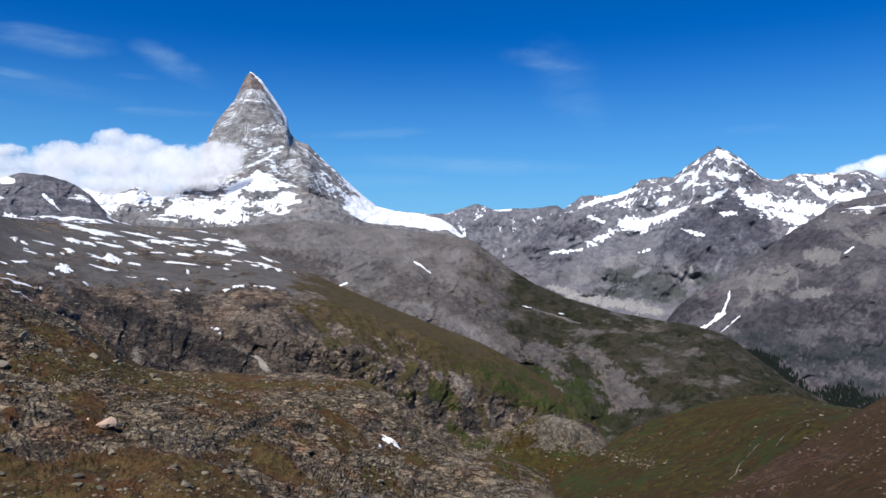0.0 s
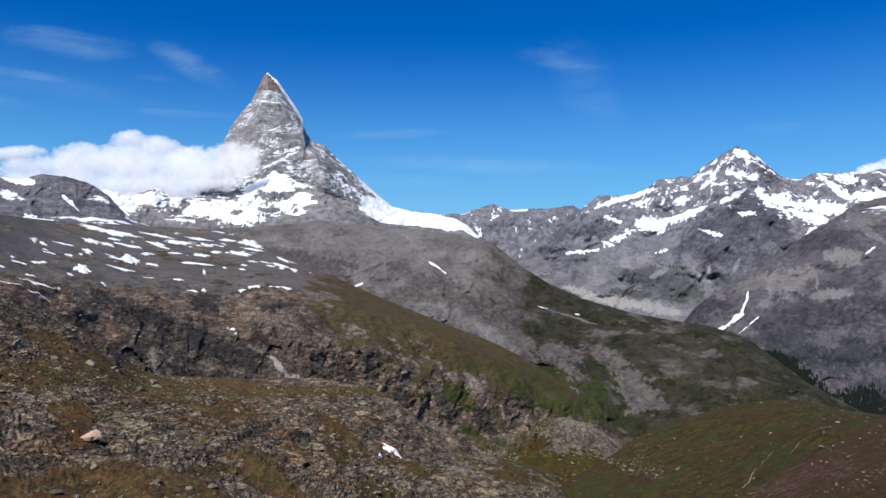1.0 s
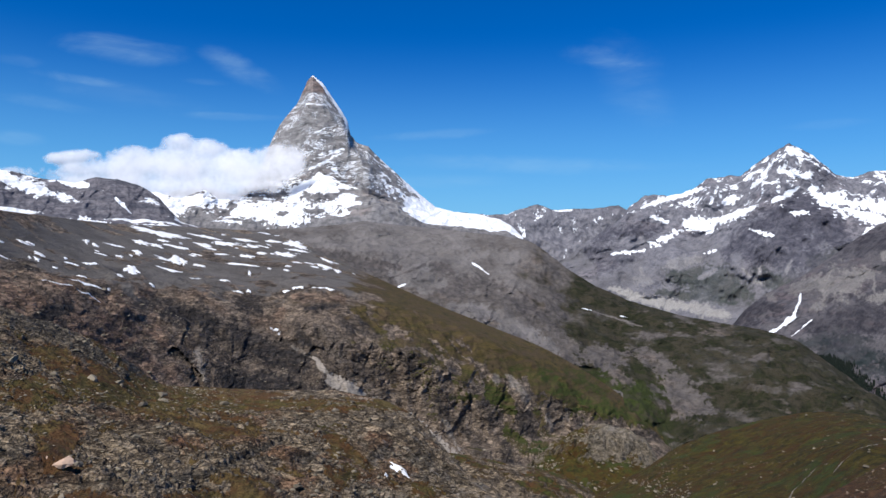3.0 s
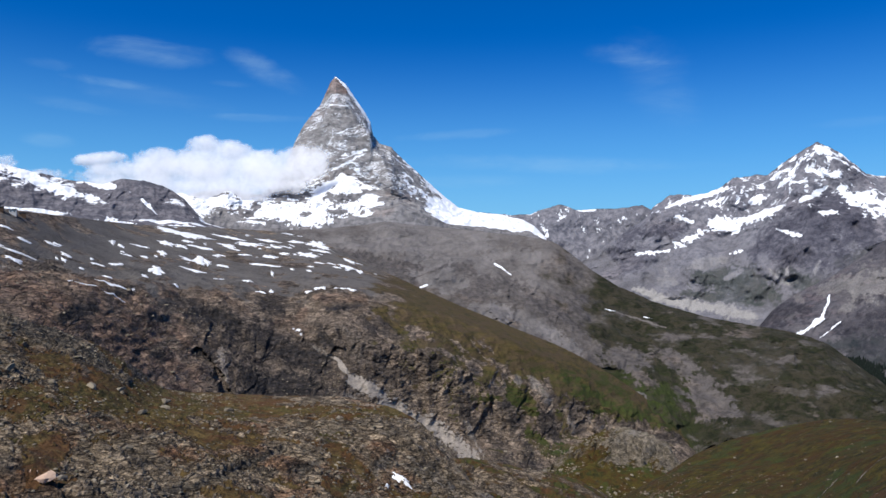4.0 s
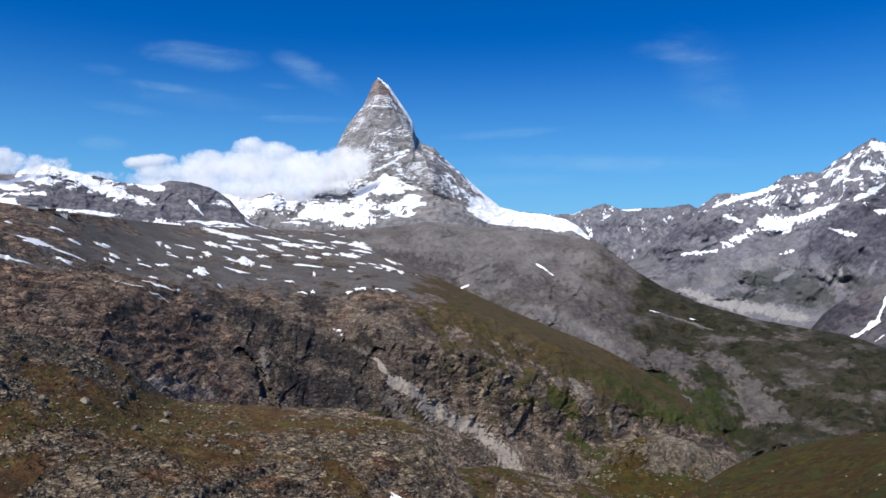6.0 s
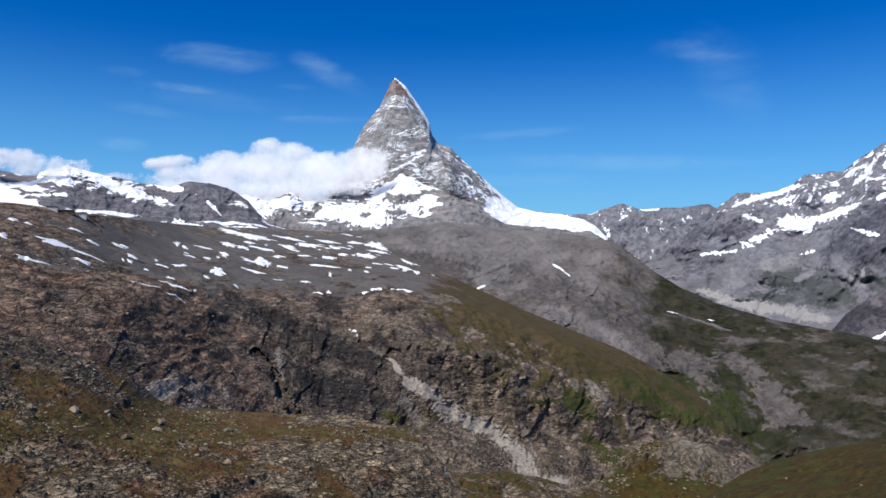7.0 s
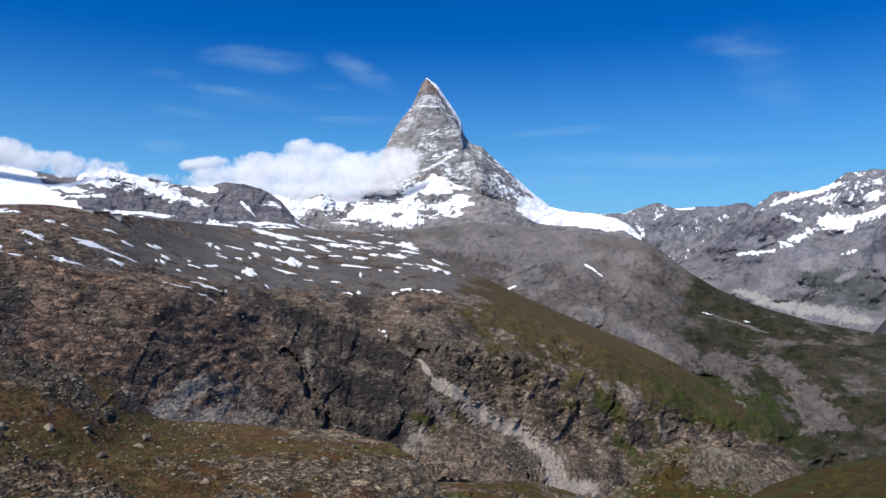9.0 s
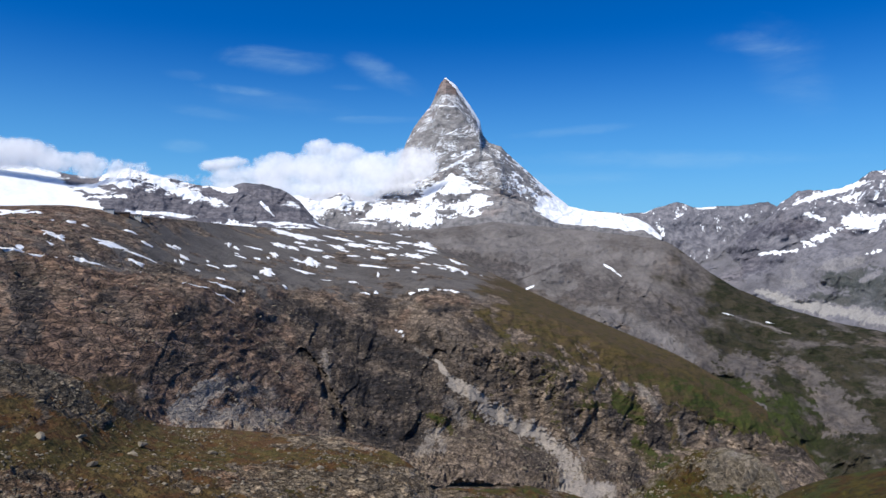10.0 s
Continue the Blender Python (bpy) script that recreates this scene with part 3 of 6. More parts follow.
# ---- the glaciated ridge beyond the plateau ----
RIDGE_FOOT = [(-53.0, 3187, 118), (-45.6, 3195, 143), (-24.3, 3216, 129), (-18.3, 3222, 80)]
RIDGE_MID = [(-53.1, 3437, 246), (-45.7, 3445, 303), (-42.3, 3448, 287), (-38.8, 3452, 284), (-36.5, 3454, 265), (-31.0, 3459, 233), (-26.9, 3463, 221), (-24.4, 3466, 201), (-18.3, 3472, 147)]
RIDGE_CREST = [(-53.2, 3687, 414), (-47.7, 3743, 492), (-45.8, 3795, 494), (-43.8, 3797, 474), (-41.4, 3799, 447), (-40.0, 3801, 435), (-38.9, 3802, 468), (-37.8, 3803, 485), (-35.1, 3805, 437), (-33.1, 3807, 414), (-31.1, 3759, 399), (-29.9, 3711, 419), (-28.5, 3712, 421), (-27.0, 3713, 387), (-25.7, 3665, 338), (-24.9, 3616, 272), (-24.2, 3616, 218), (-21.0, 3569, 176), (-18.4, 3522, 135)]


def ridge_shape(p, v, b):
    rocky = step(-41.5, -38.5, b)
    rib, _ = blocks(p[:, 2], b * 64.0, 34, 3, 3.4, 6, 1.5)
    out = rocky * (6 * rib - 44 * crags(p, 190, 5, 0.48, (0.8, 0.8, 2.8))) - (1 - rocky) * 20 * fbm(p, 300, 4)
    up = rocky * (12 * fbm(p, 110, 4, 0.5) + 10 * crags(p, 120, 3, 0.5)) + 6 * fbm(p, 160, 3)
    return out, up


CAP = [(-39.2, 120, -37.0, 127, 7, 1), (-37.0, 126, -35.3, 112, 6, 1), (-35.3, 110, -33.0, 95, 5, 1), (-33.0, 94, -31.4, 90, 3, 0.9), (-39.4, 113, -37.4, 110, 4, 1), (-32.2, 59, -29.0, 59, 4.5, 1), (-35.6, 70, -32.1, 55, 2.5, 1),
       (-28.5, 91, -27.6, 73, 1.4, 0.9), (-32.3, 110, -30.4, 105, 2, 0.8), (-27.5, 60, -24.5, 58, 2.5, 0.9), (-40.5, 92, -38.0, 96, 2, 0.8)]


def ridge_masks(p, v, b, flatness):
    n = fbm(p, 120, 5, 0.55, (1.6, 1.6, 0.7))
    field = along(p, b, 2.2 * n, CAP)
    ice = step(-39.5, -42.5, b + 2.0 * n + 3.0 * (v - 1.3))
    base = bump_at(v, 0.92, 0.12) * (0.45 + 0.9 * n)
    rocky = 0.14 + 0.75 * n + 0.7 * (flatness - 0.6) + 0.16 * step(-31, -36, b)
    return {"snow": np.maximum.reduce([1.2 * ice + 0.2 * n, field, base, rocky * step(1.0, 1.5, v)]), "rust": 0.1 + 0 * v, "slate_and_shade": 0.8 * step(0.0, 0.3, fbm(p, 50, 4, 0.6, (3.0, 3.0, 0.45), 3.0))}


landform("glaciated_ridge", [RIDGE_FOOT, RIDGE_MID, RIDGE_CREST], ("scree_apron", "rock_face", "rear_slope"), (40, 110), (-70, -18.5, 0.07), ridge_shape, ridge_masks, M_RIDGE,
         "dark blue-grey rock ridge with a glacier and snow bands", "mountain", soft=4, back=(160, 300), crest_keep=0.75)

# ---- the far ridge behind the col ----
FAR_FOOT = [(-7.2, 4600, 111), (4.2, 4650, 5), (9.4, 4650, -12), (12.8, 4650, -64)]
FAR_MID = [(-7.2, 4720, 202), (-1.5, 4740, 222), (4.2, 4760, 186), (9.4, 4760, 167), (12.8, 4760, 40)]
FAR_CREST = [(-7.2, 4850, 317), (-3.7, 4850, 360), (-1.1, 4850, 338), (0.3, 4850, 346), (2.7, 4850, 409), (3.8, 4850, 371), (6.8, 4850, 377), (8.8, 4850, 394), (9.4, 4850, 364), (9.9, 4830, 260), (12.8, 4820, 113)]


def far_shape(p, v, b):
    return -50 * crags(p, 150, 5, 0.55, (1, 1, 2.0)), 12 * fbm(p, 60, 4)


def far_masks(p, v, b, flatness):
    n = fbm(p, 80, 6, 0.72, (0.6, 0.6, 1.7))
    icy = step(-0.5, -2.2, b + n) * step(1.75, 1.3, v) * 0.8
    rim = step(1.88, 1.97, v) * (0.5 + 1.2 * fbm(p, 260, 2, 0.5, seed=2.0))
    return {"snow": np.maximum.reduce([0.22 + 0.62 * n, icy, rim])}


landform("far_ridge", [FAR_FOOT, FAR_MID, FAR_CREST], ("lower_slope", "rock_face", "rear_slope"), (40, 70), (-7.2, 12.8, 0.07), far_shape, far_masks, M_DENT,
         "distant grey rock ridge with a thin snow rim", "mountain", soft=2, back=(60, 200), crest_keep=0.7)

# ---- the broad snowy massif across the valley ----
DENT_FOOT = [(3.3, 3750, -260), (9.4, 3600, -290), (13.7, 3500, -330), (16.9, 3450, -380), (21.6, 3400, -400), (28.8, 3300, -380), (35.1, 3300, -380)]
DENT_LOW = [(3.3, 4150, -85), (8.1, 4050, -80), (12.0, 4000, -107), (15.7, 3950, -131), (19.7, 3950, -70), (25.3, 3900, 18), (35.2, 3900, 22)]
DENT_MID = [(3.3, 4350, -25), (7.7, 4300, 42), (11.1, 4300, 107), (14.5, 4250, 74), (17.8, 4300, 232), (20.1, 4350, 326), (21.7, 4300, 274), (23.9, 4250, 193), (25.4, 4200, 190), (30.8, 4200, 156), (35.2, 4200, 151)]
DENT_UP = [(3.3, 4450, -10), (7.3, 4450, 109), (9.9, 4500, 229), (12.0, 4550, 264), (14.5, 4550, 245), (17.0, 4600, 329), (19.3, 4600, 426), (20.9, 4600, 406), (23.2, 4600, 433), (25.4, 4600, 362), (28.2, 4600, 386), (35.2, 4600, 334)]
DENT_CREST = [(3.3, 4500, 7), (5.1, 4550, 69), (7.3, 4600, 199), (9.0, 4650, 295), (9.6, 4700, 369), (10.7, 4750, 439), (12.4, 4750, 433), (14.1, 4750, 473), (15.1, 4750, 528), (17.4, 4750, 547), (18.4, 4750, 607), (19.7, 4750, 671), (20.6, 4750, 713), (21.3, 4750, 682), (22.1, 4750, 635), (22.8, 4750, 581), (23.5, 4750, 518), (24.5, 4750, 501), (25.4, 4750, 534), (26.8, 4750, 532), (28.2, 4750, 532), (29.5, 4750, 542), (31.1, 4750, 488), (33.4, 4750, 532), (35.2, 4750, 432)]


RIBS = [(21.1, 80, 20.9, -20, 22, 1), (21.1, 85, 17.4, 5, 12, 0.8), (9.0, 50, 8.0, -10, 14, 0.8), (11.4, 50, 12.6, 0, 10, 0.6), (15.0, 95, 15.6, 80, 6, 0.5)]


def dent_shape(p, v, b):
    high = step(2.0, 3.0, v)
    rib, _ = blocks(b * 80.0, p[:, 2], 70, 4, 2.4, 60, 1.4)
    out = -(70 + 10 * (1 - high)) * crags(p, 260, 6, 0.52, (1, 1, 1.7)) - 190 * crags(p, 560, 3, 0.5, (1, 1, 1.8), 3.0) + 7 * rib - 60 * along(p, b, 0 * b, RIBS, 1.7, 0.0)
    return out, 16 * fbm(p, 90, 5, 0.55) * (0.5 + high)


# glaciers and firn fields, then the moraine, the dark spurs with relief shading put into their colour, and the green
# flank below
FIRN = [(10.7, 81, 14.7, 101, 4.3, 1), (11.2, 67, 12.4, 59, 3.4, 0.9), (11.7, 37, 13.6, 52, 4.8, 1), (13.4, 51, 15.8, 62, 10.6, 1), (15.6, 59, 18.1, 76, 5.8, 1), (16.4, 86, 17.1, 88, 5.8, 1), (20.5, 147, 21.4, 139, 2.9, 1), (20.1, 121, 21.5, 111, 6.2, 1), (19.6, 83, 21.2, 100, 2.9, 0.9),
        (22.4, 88, 24.3, 80, 6.7, 1), (24.3, 78, 27.3, 72, 8.7, 1), (24.1, 72, 26.2, 57, 7.2, 1), (24.9, 37, 25.7, 51, 4.3, 1), (26.1, 109, 27.8, 82, 4.8, 1), (27.8, 85, 29.8, 87, 6.7, 1)]
FIRN_SMALL = [(26.9, 110, 28.1, 104, 3.8, 1), (8.3, 20, 10.7, 24, 1.9, 0.7), (11.0, 34, 12.0, 29, 2.4, 0.8), (14.9, 20, 15.8, 24, 1.9, 0.8), (17.9, 51, 19.6, 42, 1.9, 0.7), (20.7, 71, 21.8, 68, 2.4, 0.8), (22.0, 95, 22.9, 77, 2.4, 0.9), (23.4, 76, 24.1, 65, 3.4, 1), (18.1, 101, 19.1, 115, 1.9, 0.7), (15.4, 84, 15.9, 103, 1.9, 0.7), (13.6, 83, 14.4, 89, 4.3, 1)]
MORAINE = [(8.3, -25, 10.9, -40, 4.8, 1), (10.9, -40, 13.8, -47, 6.2, 1), (13.8, -47, 16.5, -56, 6.7, 0.8)]
DARK_SPUR = [(21.1, 89, 16.6, 23, 12.5, 1), (21.1, 89, 23.8, 33, 14.4, 1), (20.6, 65, 21.0, 16, 28.8, 1), (17.6, 25, 22.9, 11, 19.2, 0.9), (8.6, 47, 11.8, 52, 7.7, 1), (6.7, 20, 8.3, 49, 11.5, 0.9), (7.5, 11, 9.6, 20, 14.4, 0.7), (24.1, 33, 22.9, 7, 9.6, 0.6), (21.8, 129, 23.2, 108, 7.7, 0.6)]
GREEN_SPUR = [(12.8, -5, 17.6, -29, 18.3, 1), (11.7, -30, 17.1, -41, 7.7, 0.9), (22.0, 8, 24.3, 21, 9.6, 0.6), (18.5, -5, 21.5, -30, 14, 0.8)]
RILL = [(17.5, 3, 18.2, -9, 1.9, 1), (18.7, 3, 18.7, -15, 1.9, 1), (18.2, -9, 18.7, -18, 2.4, 1), (20.7, 12, 20.4, -4, 1.9, 0.8), (10.4, 2, 10.7, -16, 3.4, 0.7), (15.7, 0, 14.6, -11, 2.4, 0.6), (9.9, -12, 11.2, -16, 5.8, 0.7), (12.4, 5, 14.6, 12, 7, 0.7)]


def dent_masks(p, v, b, flatness):
    n = fbm(p, 150, 5, 0.52, (1.3, 1.3, 0.9))
    fine = fbm(p, 60, 6, 0.70, (0.9, 0.9, 1.2), 4.0)
    e = 1000 * p[:, 2] / np.hypot(p[:, 0], p[:, 1])
    spur = along(p, b, 0.9 * n + 0.3 * fine, DARK_SPUR)
    snow = 0.30 * step(50, 85, e) + 0.62 * fine * step(30, 70, e) + 0.14 * step(100, 125, e) - 0.10 * spur
    snow = np.maximum(snow, along(p, b, 1.1 * n + 0.9 * fine, FIRN, 0.85) * (0.85 + 0.4 * fine))
    snow = np.maximum(snow, along(p, b, 0.9 * n + 1.4 * fine, FIRN_SMALL, 0.9, 1.8))
    moraine = along(p, b, 0.35 * n, MORAINE)
    rill = along(p, b, 0.5 * n, RILL)
    green = along(p, b, 1.2 * n, GREEN_SPUR)
    grey = step(70, 20, e + 40 * n) * (0.55 + 0.6 * n)
    return {"snow": snow * step(0, 12, e), "grass": 0.80 * green + 0.4 * n - rill - moraine, "pale": np.maximum(moraine, 0.62 * rill), "gravel": grey * (1 - 0.8 * spur),
            "slate_and_shade": 0.95 * spur * (1 - rill), "rust": 0.35 * step(0.0, 0.4, fbm(p, 260, 4, 0.5, seed=6.0)) + 0.5 * along(p, b, n, [(9.4, 50, 11.4, 54, 9, 1)])}


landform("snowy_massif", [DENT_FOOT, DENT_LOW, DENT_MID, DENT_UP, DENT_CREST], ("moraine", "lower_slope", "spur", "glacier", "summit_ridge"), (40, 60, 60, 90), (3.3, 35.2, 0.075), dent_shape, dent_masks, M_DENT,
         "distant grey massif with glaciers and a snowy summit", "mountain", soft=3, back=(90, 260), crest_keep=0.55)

# ---- the valley's far flank ----
FLANK_FOOT = [(15.7, 2850, -331), (19.7, 2800, -316), (23.5, 2750, -396), (27.1, 2700, -430), (31.0, 2650, -429), (36.8, 2600, -412)]
FLANK_MID = [(15.7, 3150, -279), (17.7, 3100, -225), (21.6, 3150, -121), (25.3, 3150, -50), (28.8, 3150, 17), (36.9, 3150, 69)]
FLANK_CREST = [(15.7, 3300, -271), (16.9, 3350, -219), (17.7, 3400, -158), (19.3, 3450, -84), (21.6, 3500, -9), (23.3, 3550, 71), (25.4, 3600, 171), (26.8, 3600, 225), (28.2, 3600, 286), (29.5, 3600, 307), (31.1, 3600, 325), (33.4, 3600, 348), (36.9, 3600, 358)]


def flank_shape(p, v, b):
    rib, _ = blocks(b * 58.0, p[:, 2], 55, 5, 2.6, 35, 1.4)
    return -85 * crags(p, 260, 6, 0.50, (1, 1, 1.9)) + 8 * rib, 16 * fbm(p, 80, 5, 0.5)


SCREE = [(26.3, 21, 28.2, 19, 7.7, 1), (27.2, 60, 29.3, 64, 6.7, 0.8), (29.3, 67, 30.5, 73, 6.7, 0.8), (22.7, -18, 25.2, -2, 16.3, 0.9), (21.0, -21, 22.9, -7, 9.6, 0.8), (25.5, -28, 27.8, -21, 4.8, 1), (28.0, 57, 29.9, 36, 3.8, 0.7), (19.6, -33, 19.1, -26, 3.8, 0.7), (22.2, -43, 22.9, -25, 4.8, 0.8), (25.6, 2, 25.8, -20, 1.9, 0.8), (29.9, -14, 30.5, 3, 7.7, 0.6), (30.5, 40, 34, 50, 14, 0.8)]
GULLY = [(19.1, -75, 20.3, -61, 2.9, 1), (20.3, -61, 20.9, -52, 4.3, 1), (20.9, -52, 21.3, -26, 1.9, 1), (20.7, -76, 22.0, -55, 1.5, 0.62), (28.7, 23, 29.2, 30, 1.9, 0.8), (29.9, 72, 30.2, 69, 1.9, 0.8)]
DARK_BAND = [(16.9, -61, 19.6, -42, 11.5, 0.9), (22.7, -69, 30.5, -34, 19.2, 0.8), (24.3, -42, 27.6, -6, 9.6, 0.6), (26.9, -79, 30.5, -84, 14.4, 0.7), (24.1, 32, 27.6, 40, 9.6, 0.6), (30.5, -50, 36, -30, 22, 0.8)]
GREEN_BAND = [(21.5, -83, 25.6, -76, 10.6, 0.9), (22.9, -95, 30.5, -96, 19.2, 1), (24.7, 2, 27.8, 11, 6.7, 0.6), (28.2, -15, 30.5, 23, 7.7, 0.5), (28.6, -127, 30.5, -137, 14.4, 0.9), (30.5, -100, 36, -90, 30, 1)]


def flank_masks(p, v, b, flatness):
    n = fbm(p, 130, 5, 0.55, (1.5, 1.5, 0.9))
    strata = fbm(p, 60, 5, 0.6, (3.0, 3.0, 0.55), 3.0)
    scree = along(p, b, 1.1 * n + 0.5 * strata, SCREE)
    dark = along(p, b, 1.2 * n + 0.9 * strata, DARK_BAND)
    green = along(p, b, 1.3 * n + 0.9 * strata, GREEN_BAND)
    e = 1000 * p[:, 2] / np.hypot(p[:, 0], p[:, 1])
    snow = np.maximum(along(p, b, 0.7 * n, GULLY, 0.6), 0.30 + 0.6 * strata * step(40, 80, e))
    return {"snow": snow, "grass": 0.72 * green + 0.55 * strata + 0.25 * n - 0.8 * scree, "pale": scree * (0.75 + 0.5 * n), "gravel": 0.6 * step(-0.1, 0.25, n) * (1 - dark), "slate_and_shade": 0.95 * dark * (1 - 0.8 * scree), "rust": 0.45 * step(0.0, 0.25, strata)}


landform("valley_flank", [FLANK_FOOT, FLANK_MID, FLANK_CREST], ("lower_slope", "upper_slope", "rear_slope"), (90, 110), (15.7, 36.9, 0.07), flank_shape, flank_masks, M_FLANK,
         "steep grey valley side with scree gullies and dark forest below", "mountain", soft=4, back=(140, 300))

# ---- the long grey shoulder below the peak ----
SHOULDER_FOOT = [(-20.4, 2350, -186), (-12.3, 2350, -197), (0.7, 2150, -378), (9.4, 2050, -476), (17.7, 1950, -503), (25.3, 1900, -500), (33.3, 1900, -507)]
SHOULDER_LOW = [(-20.4, 2650, -27), (-12.3, 2600, -68), (-3.7, 2400, -153), (0.7, 2350, -203), (5.1, 2250, -276), (9.4, 2200, -332), (12.0, 2150, -401), (17.7, 2100, -409), (25.3, 2050, -431), (33.3, 2000, -473)]
SHOULDER_MID = [(-20.4, 3000, 91), (-12.3, 2900, 70), (-8.1, 2800, 27), (-3.7, 2750, -15), (0.7, 2700, -55), (5.1, 2650, -154), (9.4, 2600, -207), (13.6, 2500, -230), (19.7, 2400, -262), (25.3, 2300, -332), (33.3, 2200, -455)]
SHOULDER_CREST = [(-20.4, 3300, 166), (-14.8, 3350, 196), (-12.3, 3400, 212), (-10.6, 3400, 226), (-8.1, 3350, 204), (-5.5, 3300, 190), (-2.8, 3200, 170), (0.7, 3100, 147), (2.0, 3050, 129), (3.8, 3000, 70), (5.1, 2950, 14), (7.3, 2900, -56), (9.4, 2850, -97), (13.7, 2750, -152), (17.7, 2700, -172), (20.9, 2650, -202), (21.7, 2620, -224), (23.5, 2550, -274), (25.3, 2480, -329), (26.8, 2430, -353), (28.1, 2400, -374), (30.1, 2350, -403), (33.3, 2300, -455)]


def shoulder_shape(p, v, b):
    low = step(1.5, 0.9, v)
    rib, _ = blocks(b * 42.0, p[:, 2], 60, 2, 2.2, 55, 1.4)
    hard = step(0.0, 0.3, fbm(p, 260, 4, 0.6, (1.4, 1.4, 1.0), 16.0))
    out = -(30 + 50 * low + 12 * hard) * crags(p, 170, 6, 0.60, (1, 1, 1.6)) - 60 * fbm(p, 380, 3) + (4 + 8 * low + 8 * hard) * rib
    return out, 20 * fbm(p, 170, 6, 0.56) + (12 + 6 * hard) * crags(p, 110, 5, 0.56)


CRAG_BAND = [(3.0, -80, 6.7, -106, 9, 0.8), (6.7, -106, 9.1, -110, 12.5, 1), (10.7, -105, 12.4, -113, 8.7, 0.9), (12.8, -136, 14.8, -167, 15.4, 1), (11.2, -142, 12.0, -165, 7.7, 0.7), (8.3, -120, 9.9, -138, 8.7, 0.8)]
DARK_TOP = [(-14.0, 27, -11.4, 17, 8.9, 1), (-11.4, 17, -8.0, 9, 11.3, 1), (-5.2, 13, -3.8, 3, 8.9, 0.8), (-4.3, -23, -2.0, -9, 13.8, 0.8), (-2.0, -9, 0.1, -19, 12.1, 0.7), (-2.0, 13, -0.4, 13, 5.7, 0.6), (-8.9, -7, -5.9, 13, 2.0, 0.8), (4.5, -30, 7.5, -48, 6, 0.9), (0.5, -30, 4.5, -60, 16, 0.6)]
GREY_TOP = [(-12, 40, -3, 42, 18, 0.8), (-8.0, -3, -5, 20, 9, 0.9), (-3.5, 18, 1.0, 22, 10, 0.9), (-6.5, -20, -4.5, -5, 9, 0.8), (-1, -50, 4.0, -95, 11, 0.9), (-4, -40, 0.5, -60, 10, 0.8)]
TOP_SNOW = [(-2.2, 14, -1.5, 5, 2.4, 1), (-1.5, 5, -0.9, -1, 1.6, 0.9), (-8.0, -16, -7.4, -13, 2.0, 0.9), (6.2, -44, 6.8, -47, 1.4, 0.8), (9.0, -54, 9.5, -56, 1.0, 0.7)]
SHOULDER_PATH = [(5.2, -118, 6.8, -130, 1.0, 1), (6.8, -130, 8.3, -145, 1.1, 1), (8.3, -145, 9.1, -149, 1.1, 1), (9.1, -149, 9.2, -156, 1.1, 1), (9.2, -156, 8.8, -175, 1.1, 1), (7.0, -48, 10.5, -66, 0.8, 0.8)]


def shoulder_masks(p, v, b, flatness):
    n = fbm(p, 160, 5, 0.52)
    m = fbm(p, 70, 5, 0.6, (1.6, 1.6, 0.9), 4.0)
    down = fbm(p, 60, 5, 0.6, (0.7, 0.7, 2.4), 9.0)
    crag = along(p, b, 1.6 * m + 0.9 * down, CRAG_BAND)
    dark = along(p, b, 0.9 * n + 0.6 * m, DARK_TOP)
    grey = along(p, b, 1.0 * n + 0.4 * m, GREY_TOP)
    snow = along(p, b, 0.5 * m, TOP_SNOW, 0.6)
    path = along(p, b, 0.3 * m, SHOULDER_PATH)
    grass = step(0.5, 7.0, b + 3.5 * n) * 0.80 + 0.40 * m + 0.3 * n - 0.75 * crag - 0.3 * dark - 0.8 * grey
    lush = step(2.5, 6, b) * step(14, 10, b) * step(-115, -135, 1000 * p[:, 2] / np.hypot(p[:, 0], p[:, 1]) + 20 * n)
    grass = grass + 0.5 * lush * (1 - crag)
    knobs = step(0.16, 0.34, fbm(p, 45, 5, 0.62, (2.2, 2.2, 0.8), 5.0)) * step(6, 10, b)
    stony = step(7, 0, b + 5 * n) * step(1.4, 1.9, v + 0.5 * n)
    return {"snow": snow, "grass": grass - path - 0.3 * knobs, "pale": np.maximum.reduce([0.36 * crag * step(-0.1, 0.3, down), path, 0.2 * grey, 0.22 * knobs]), "rust": 0.55 * step(-0.05, 0.3, n),
            "gravel": np.maximum(0.9 * stony * (0.7 + n), grey) * (1 - 0.8 * dark), "lush": 0.8 * lush, "slate_and_shade": np.maximum(0.85 * dark, 0.5 * crag * step(0.05, -0.2, down))}


landform("grey_shoulder", [SHOULDER_FOOT, SHOULDER_LOW, SHOULDER_MID, SHOULDER_CREST], ("gorge_side", "rock_band", "upper_slope", "rear_slope"), (50, 100, 80), (-20.4, 33.3, 0.08), shoulder_shape, shoulder_masks, M_SHOULDER,
         "long grey scree shoulder turning green towards the valley", "mountain", soft=30, back=(250, 260), blur=60)

# ---- the rock wall across the gorge, with its snow-flecked plateau ----
WALL_FOOT = [(-49.3, 689, -71), (-42.2, 756, -79), (-32.6, 1007, -175), (-20.7, 1119, -249), (-12.3, 1177, -289), (-5.9, 1182, -295), (0.2, 1237, -312), (5.9, 1341, -336), (11.9, 1496, -372), (15.0, 1600, -450)]
